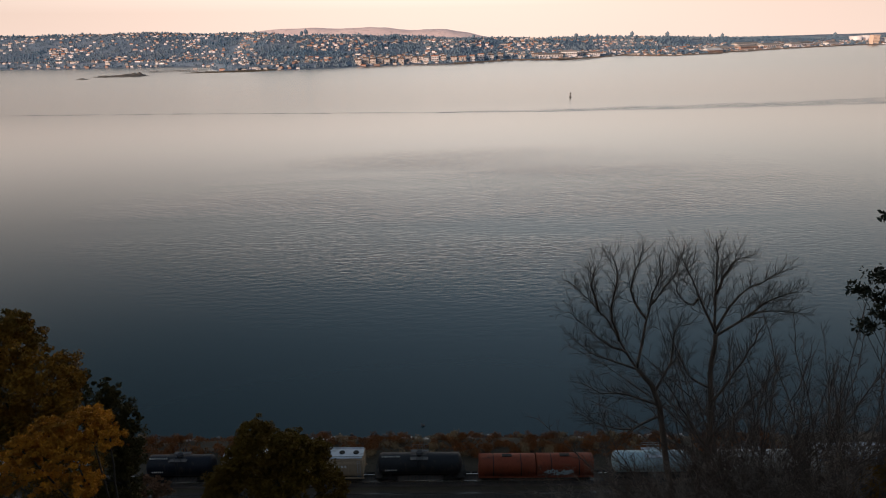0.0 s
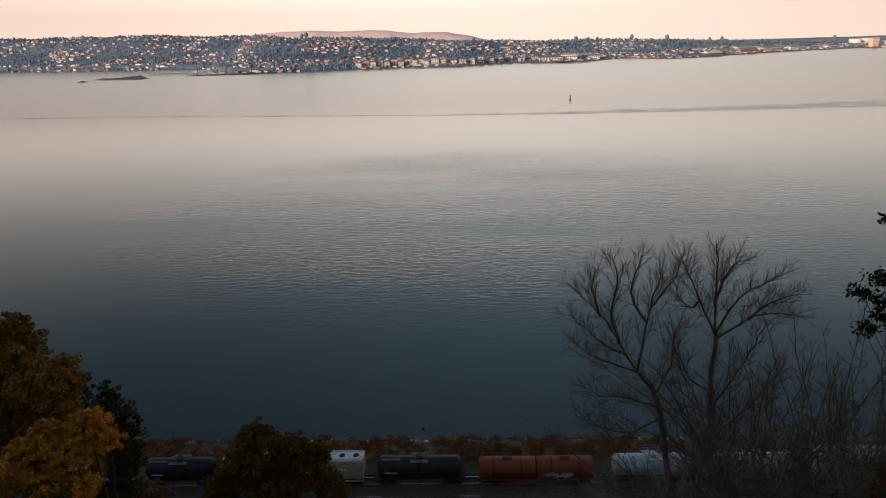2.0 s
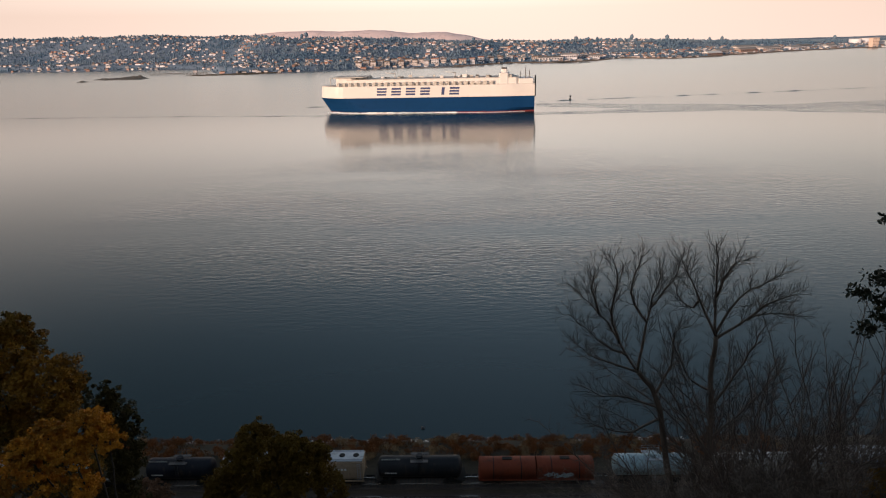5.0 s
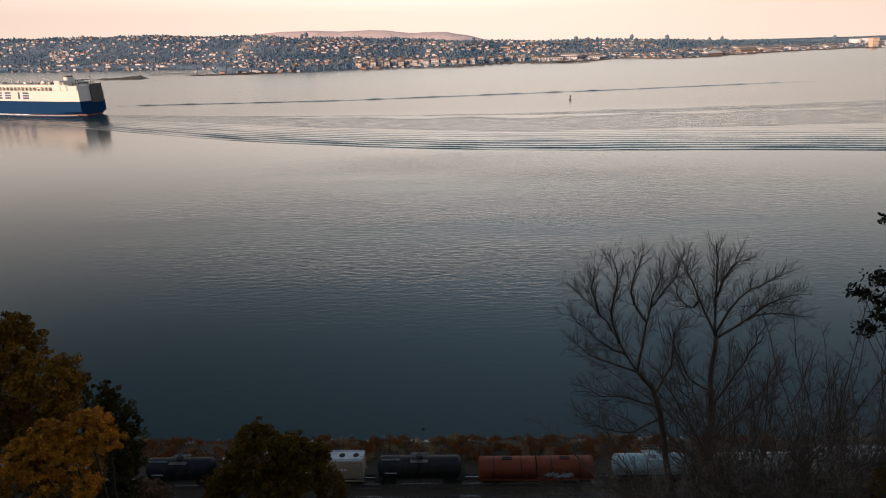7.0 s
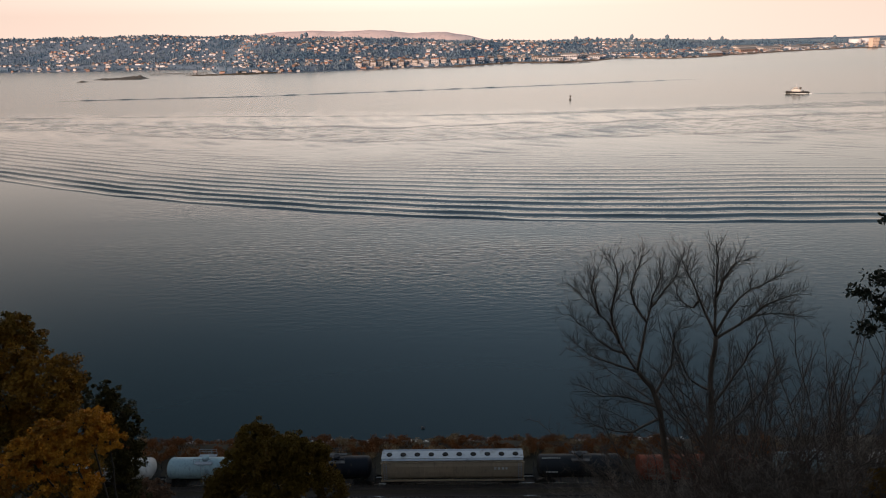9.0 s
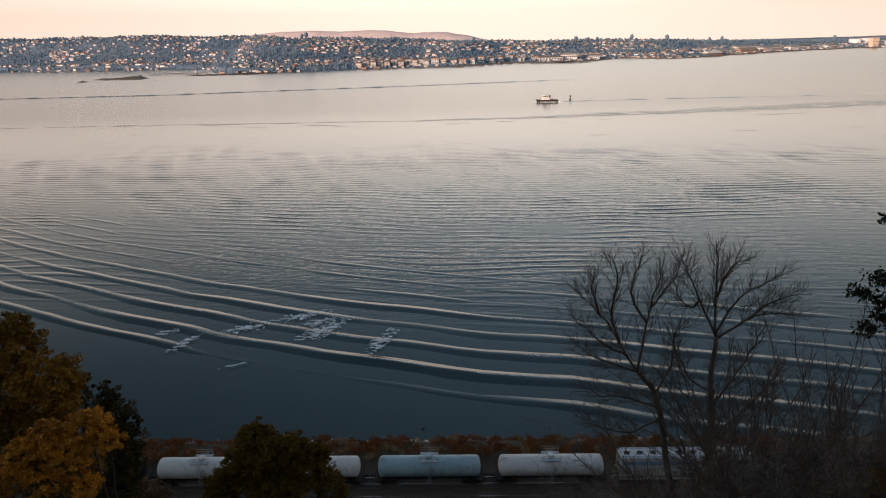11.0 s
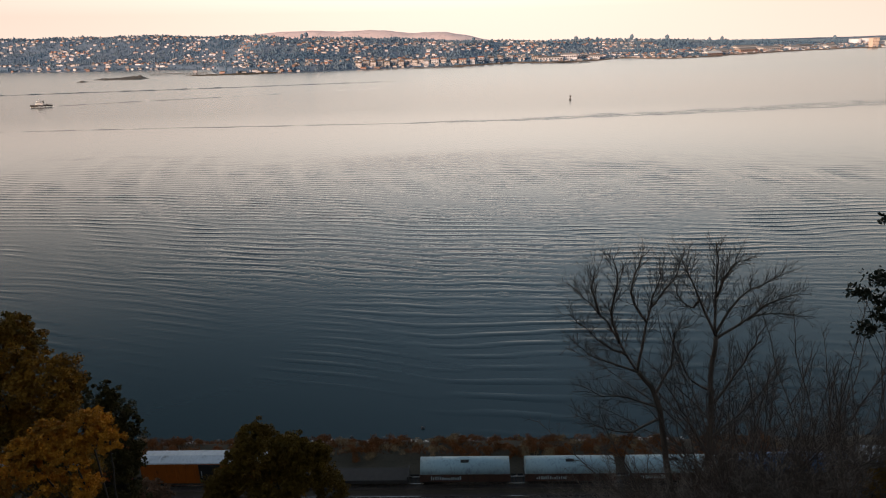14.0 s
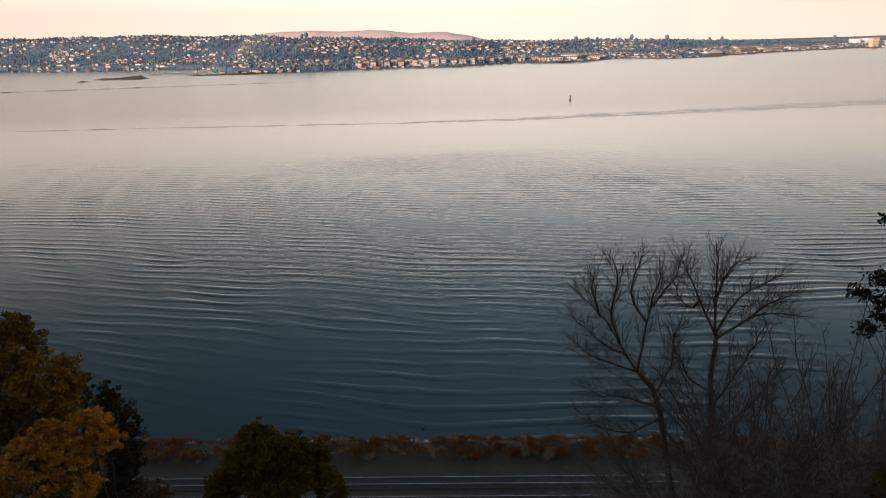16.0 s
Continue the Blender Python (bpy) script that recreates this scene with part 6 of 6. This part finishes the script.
foam_out = foam_lace("foam_flecks", [(-66.4, 136, 3.5, 1.3, 20), (-59.5, 131.0, 6.0, 1.8, 66), (-47.5, 137.5, 8, 2.6, 24), (-35.5, 143.5, 8, 2.4, 20), (-29.0, 135.0, 8.0, 3.4, 52), (-31.5, 139.5, 5, 2.0, 30), (-14.5, 128.4, 7.5, 2.0, 68), (-45.2, 118.8, 3.0, 0.7, 25)], "white foam flecks drifting on the waves")
shore_spots = [(-52 + k * 4.4, 94.0 + LEAN * (-52 + k * 4.4) + rnd(-0.5, 0.8), 4.0, 1.7, rnd(-6, 6)) for k in range(25)]
foam_shore = foam_lace("surf_foam", shore_spots, "white surf breaking along the rocks", cover=0.10)
foam_break = foam_lace("breaker_foam", [(-44.0, 97.6, 5.5, 0.7, -6), (-29.0, 98.4, 9.0, 2.6, -9), (-24.0, 101.6, 7.5, 1.1, -10), (-15.0, 100.6, 7.0, 3.0, 8), (3.5, 97.4, 8.5, 1.5, -12), (9.5, 98.8, 8.0, 0.9, -10), (17.0, 96.2, 8.0, 1.3, -8)], "white breaker foam running in", cover=0.26)


def crest_line():
    """Thin broken lines of white on the leading crests: foam, and glints painted white."""
    f = Form()
    for k in range(1, 6):
        for x in np.arange(-70, 160, 0.9):
            v = (k + 0.58) * WAVE
            for _ in range(4):
                bend = 5 * noise.noise(Vector((x * 0.008, v * 0.01, 0))) + 1.4 * noise.noise(Vector((x * 0.05, v * 0.02, 4.0)))
                v = (k + 0.58) * WAVE - bend
            if noise.noise(Vector((x * 0.05, k * 3.7, 1.0))) < 0.0 + 0.06 * k:
                continue
            z = crest(x, v)[2]
            for _ in range(3):
                px, w, d = x + rnd(-0.4, 0.4), rnd(0.12, 0.5), rnd(0.015, 0.06)
                y = front_y(px) + v + rnd(-0.18, 0.12)
                f.add([(px - w, y, z - 0.02), (px, y - d, z), (px + w, y, z - 0.02), (px, y + d, z + 0.03)], [(0, 1, 2, 3)])
    return tagged(part("crest_foam", f, M_FOAM), "thin white lines, foam and painted glint, on the crests of the leading waves", "foam", kind="stuff")


foam_glint_crest = crest_line()

# ---------------------------------------------------------------- what moves


def heading(x, y, h):
    """A ship at its stern's place, running towards -x and turned h degrees away from the near shore."""
    return pose(x, y, 0, 0, 0, 180 - h)


SHIP_ROWS = [(0.0, 1230, 622, -1.0), (2.5, 654, 620, -0.5), (3.0, 541, 617, -0.3), (3.5, 433, 610, 0.0), (4.2, 275, 603, 0.5), (5.2, 42, 610, 10), (6.3, -214, 636, 22), (7.0, -358, 672, 22), (7.5, -462, 702, 21), (9.0, -770, 795, 18), (16.0, -2200, 1230, 17)]
TUG_ROWS = [(0.0, 900, 960, 8), (6.5, 640, 830, 15), (7.5, 508, 755, 15), (8.0, 466, 735, 14), (9.0, 386, 697, 12), (10.0, 262, 680, 3), (11.4, 42, 677, 0), (12.5, -185, 683, -3), (13.4, -357, 722, -15), (14.4, -559, 822, -25), (16.0, -880, 980, -25)]
TRAIN_ROWS = [(0.0, 0), (7.3, 0), (7.5, 0.1), (7.6, 0.5), (7.8, 2.0), (8.0, 4.0), (8.2, 5.8), (8.4, 8.4), (8.6, 12.3), (8.8, 17.2), (9.0, 23.3), (9.2, 30.2), (9.7, 52.8), (10.2, 85.9), (10.7, 129.8), (11.3, 196.1),
              (11.5, 221.2), (12.0, 289.0), (12.5, 361.1), (13.0, 433.0), (13.5, 505.8), (14.0, 580.7), (14.5, 655.3), (15.0, 721.4), (15.5, 780.5), (16.0, 833.0)]


ship.scale = (1.05, 1.0, 1.0)
tug.scale = (0.85, 0.85, 0.85)


def motions():
    walk(ship, [(t, heading(x, y, h)) for t, x, y, h in SHIP_ROWS])
    walk(tug, [(t, heading(x, y, h)) for t, x, y, h in TUG_ROWS])
    walk(wave_tug, [(t, pose(x + 6, y, -0.3 if t < 7 else 0, 0, 0, -h)) for t, x, y, h in TUG_ROWS])
    turn = math.degrees(math.atan(LEAN))
    for car, x in TRAIN:
        walk(car, [(t, pose(x + s, 78.3 + LEAN * (x + s), 2.97, 0, 0, turn)) for t, s in TRAIN_ROWS])
    front = [(0.0, 60, 140, -1.2, 0), (4.2, 60, 140, -1.0, 0), (5.4, 30, 100, -0.3, 0), (6.3, 0, 54, 0, 0), (7.0, 0, 0, 0, 0), (9.0, 22, -161, 0, 3), (10.2, -60, -222, -0.1, -4.5), (11.3, -158, -267, -0.13, -9), (11.6, -163, -283, -0.20, -9),
             (12.0, -168, -303, -0.34, -9), (12.6, -176, -335, -0.38, -9), (13.4, -185, -378, -0.5, -9), (16.0, -200, -500, -0.7, -9)]
    walk(wave_front, [(t, pose(x, y, z, 0, 0, r)) for t, x, y, z, r in front])
    walk(foam_glint_crest, [(t, pose(x, y, z - (0.8 if t < 10 or t > 12.5 else 0.25 if t > 11.8 or t < 11 else -0.02), 0, 0, r)) for t, x, y, z, r in front])
    walk(wave_after, [(0.0, pose(0, 480, -0.8)), (7.5, pose(0, 400, -0.3)), (8.5, pose(0, 330, 0.0)), (9.0, pose(0, 290, 0.0)), (10.5, pose(0, 150, 0)), (11.3, pose(0, 70, 0.0)), (13.0, pose(0, 55, 0.0)), (16.0, pose(0, 10, 0.0))])
    walk(wave_far, [(0.0, pose(500, -100, -3.5)), (4.2, pose(330, -90, -2.5)), (5.4, pose(150, -60, 0)), (6.3, pose(60, -32, 0)), (7.0, pose(0, 0, 0)), (9.0, pose(-120, 95, 0)), (12.5, pose(-420, 200, 0)), (16.0, pose(-700, 300, -0.3))])
    walk(wave_churn, [(0.0, pose(900, 30, -0.6)), (3.3, pose(720, 20, -0.3)), (4.2, pose(600, 16, 0)), (6.3, pose(110, 4, 0)), (7.0, pose(0, 0, 0)), (9.0, pose(-110, -36, -0.06)), (12.0, pose(-130, -20, -0.34)), (16.0, pose(-120, -10, -0.5))])
    walk(wave_streak, [(0.0, pose(0, 0, 0)), (4.0, pose(0, 0, 0)), (9.0, pose(-20, 0, -0.04)), (12.0, pose(60, -48, -0.05, 0, 0, 8)), (16.0, pose(50, -45, -0.06, 0, 0, 8))])
    walk(foam_out, [(0.0, pose(0, 0, -1.5)), (10.0, pose(0, 3, -1.0)), (10.8, pose(0, 2, 0.30)), (11.4, pose(0, 0, 0.42)), (11.6, pose(0, -0.4, 0.30)), (12.0, pose(0, -0.8, 0.12)), (12.4, pose(0, -1, -0.15)), (13.0, pose(0, -1, -0.8)), (16.0, pose(0, -1, -1.2))])
    walk(foam_shore, [(0.0, pose(0, 1, -1.2)), (10.6, pose(0, 1, -0.7)), (11.1, pose(0, 0.8, -0.05)), (11.5, pose(0, 0, 0.45)), (12.0, pose(0, -0.4, 0.15)), (12.4, pose(0, -0.5, -0.3)), (13.0, pose(0, -0.5, -0.5)), (16.0, pose(0, -0.5, -0.6))])
    walk(foam_break, [(0.0, pose(0, 4, -1.2)), (10.8, pose(0, 4, -0.8)), (11.3, pose(0, 2, 0.35)), (11.5, pose(0, 0, 0.45)), (11.7, pose(0, -1.5, 0.2)), (12.0, pose(0, -2, -0.5)), (16.0, pose(0, -2, -0.9))])


motions()
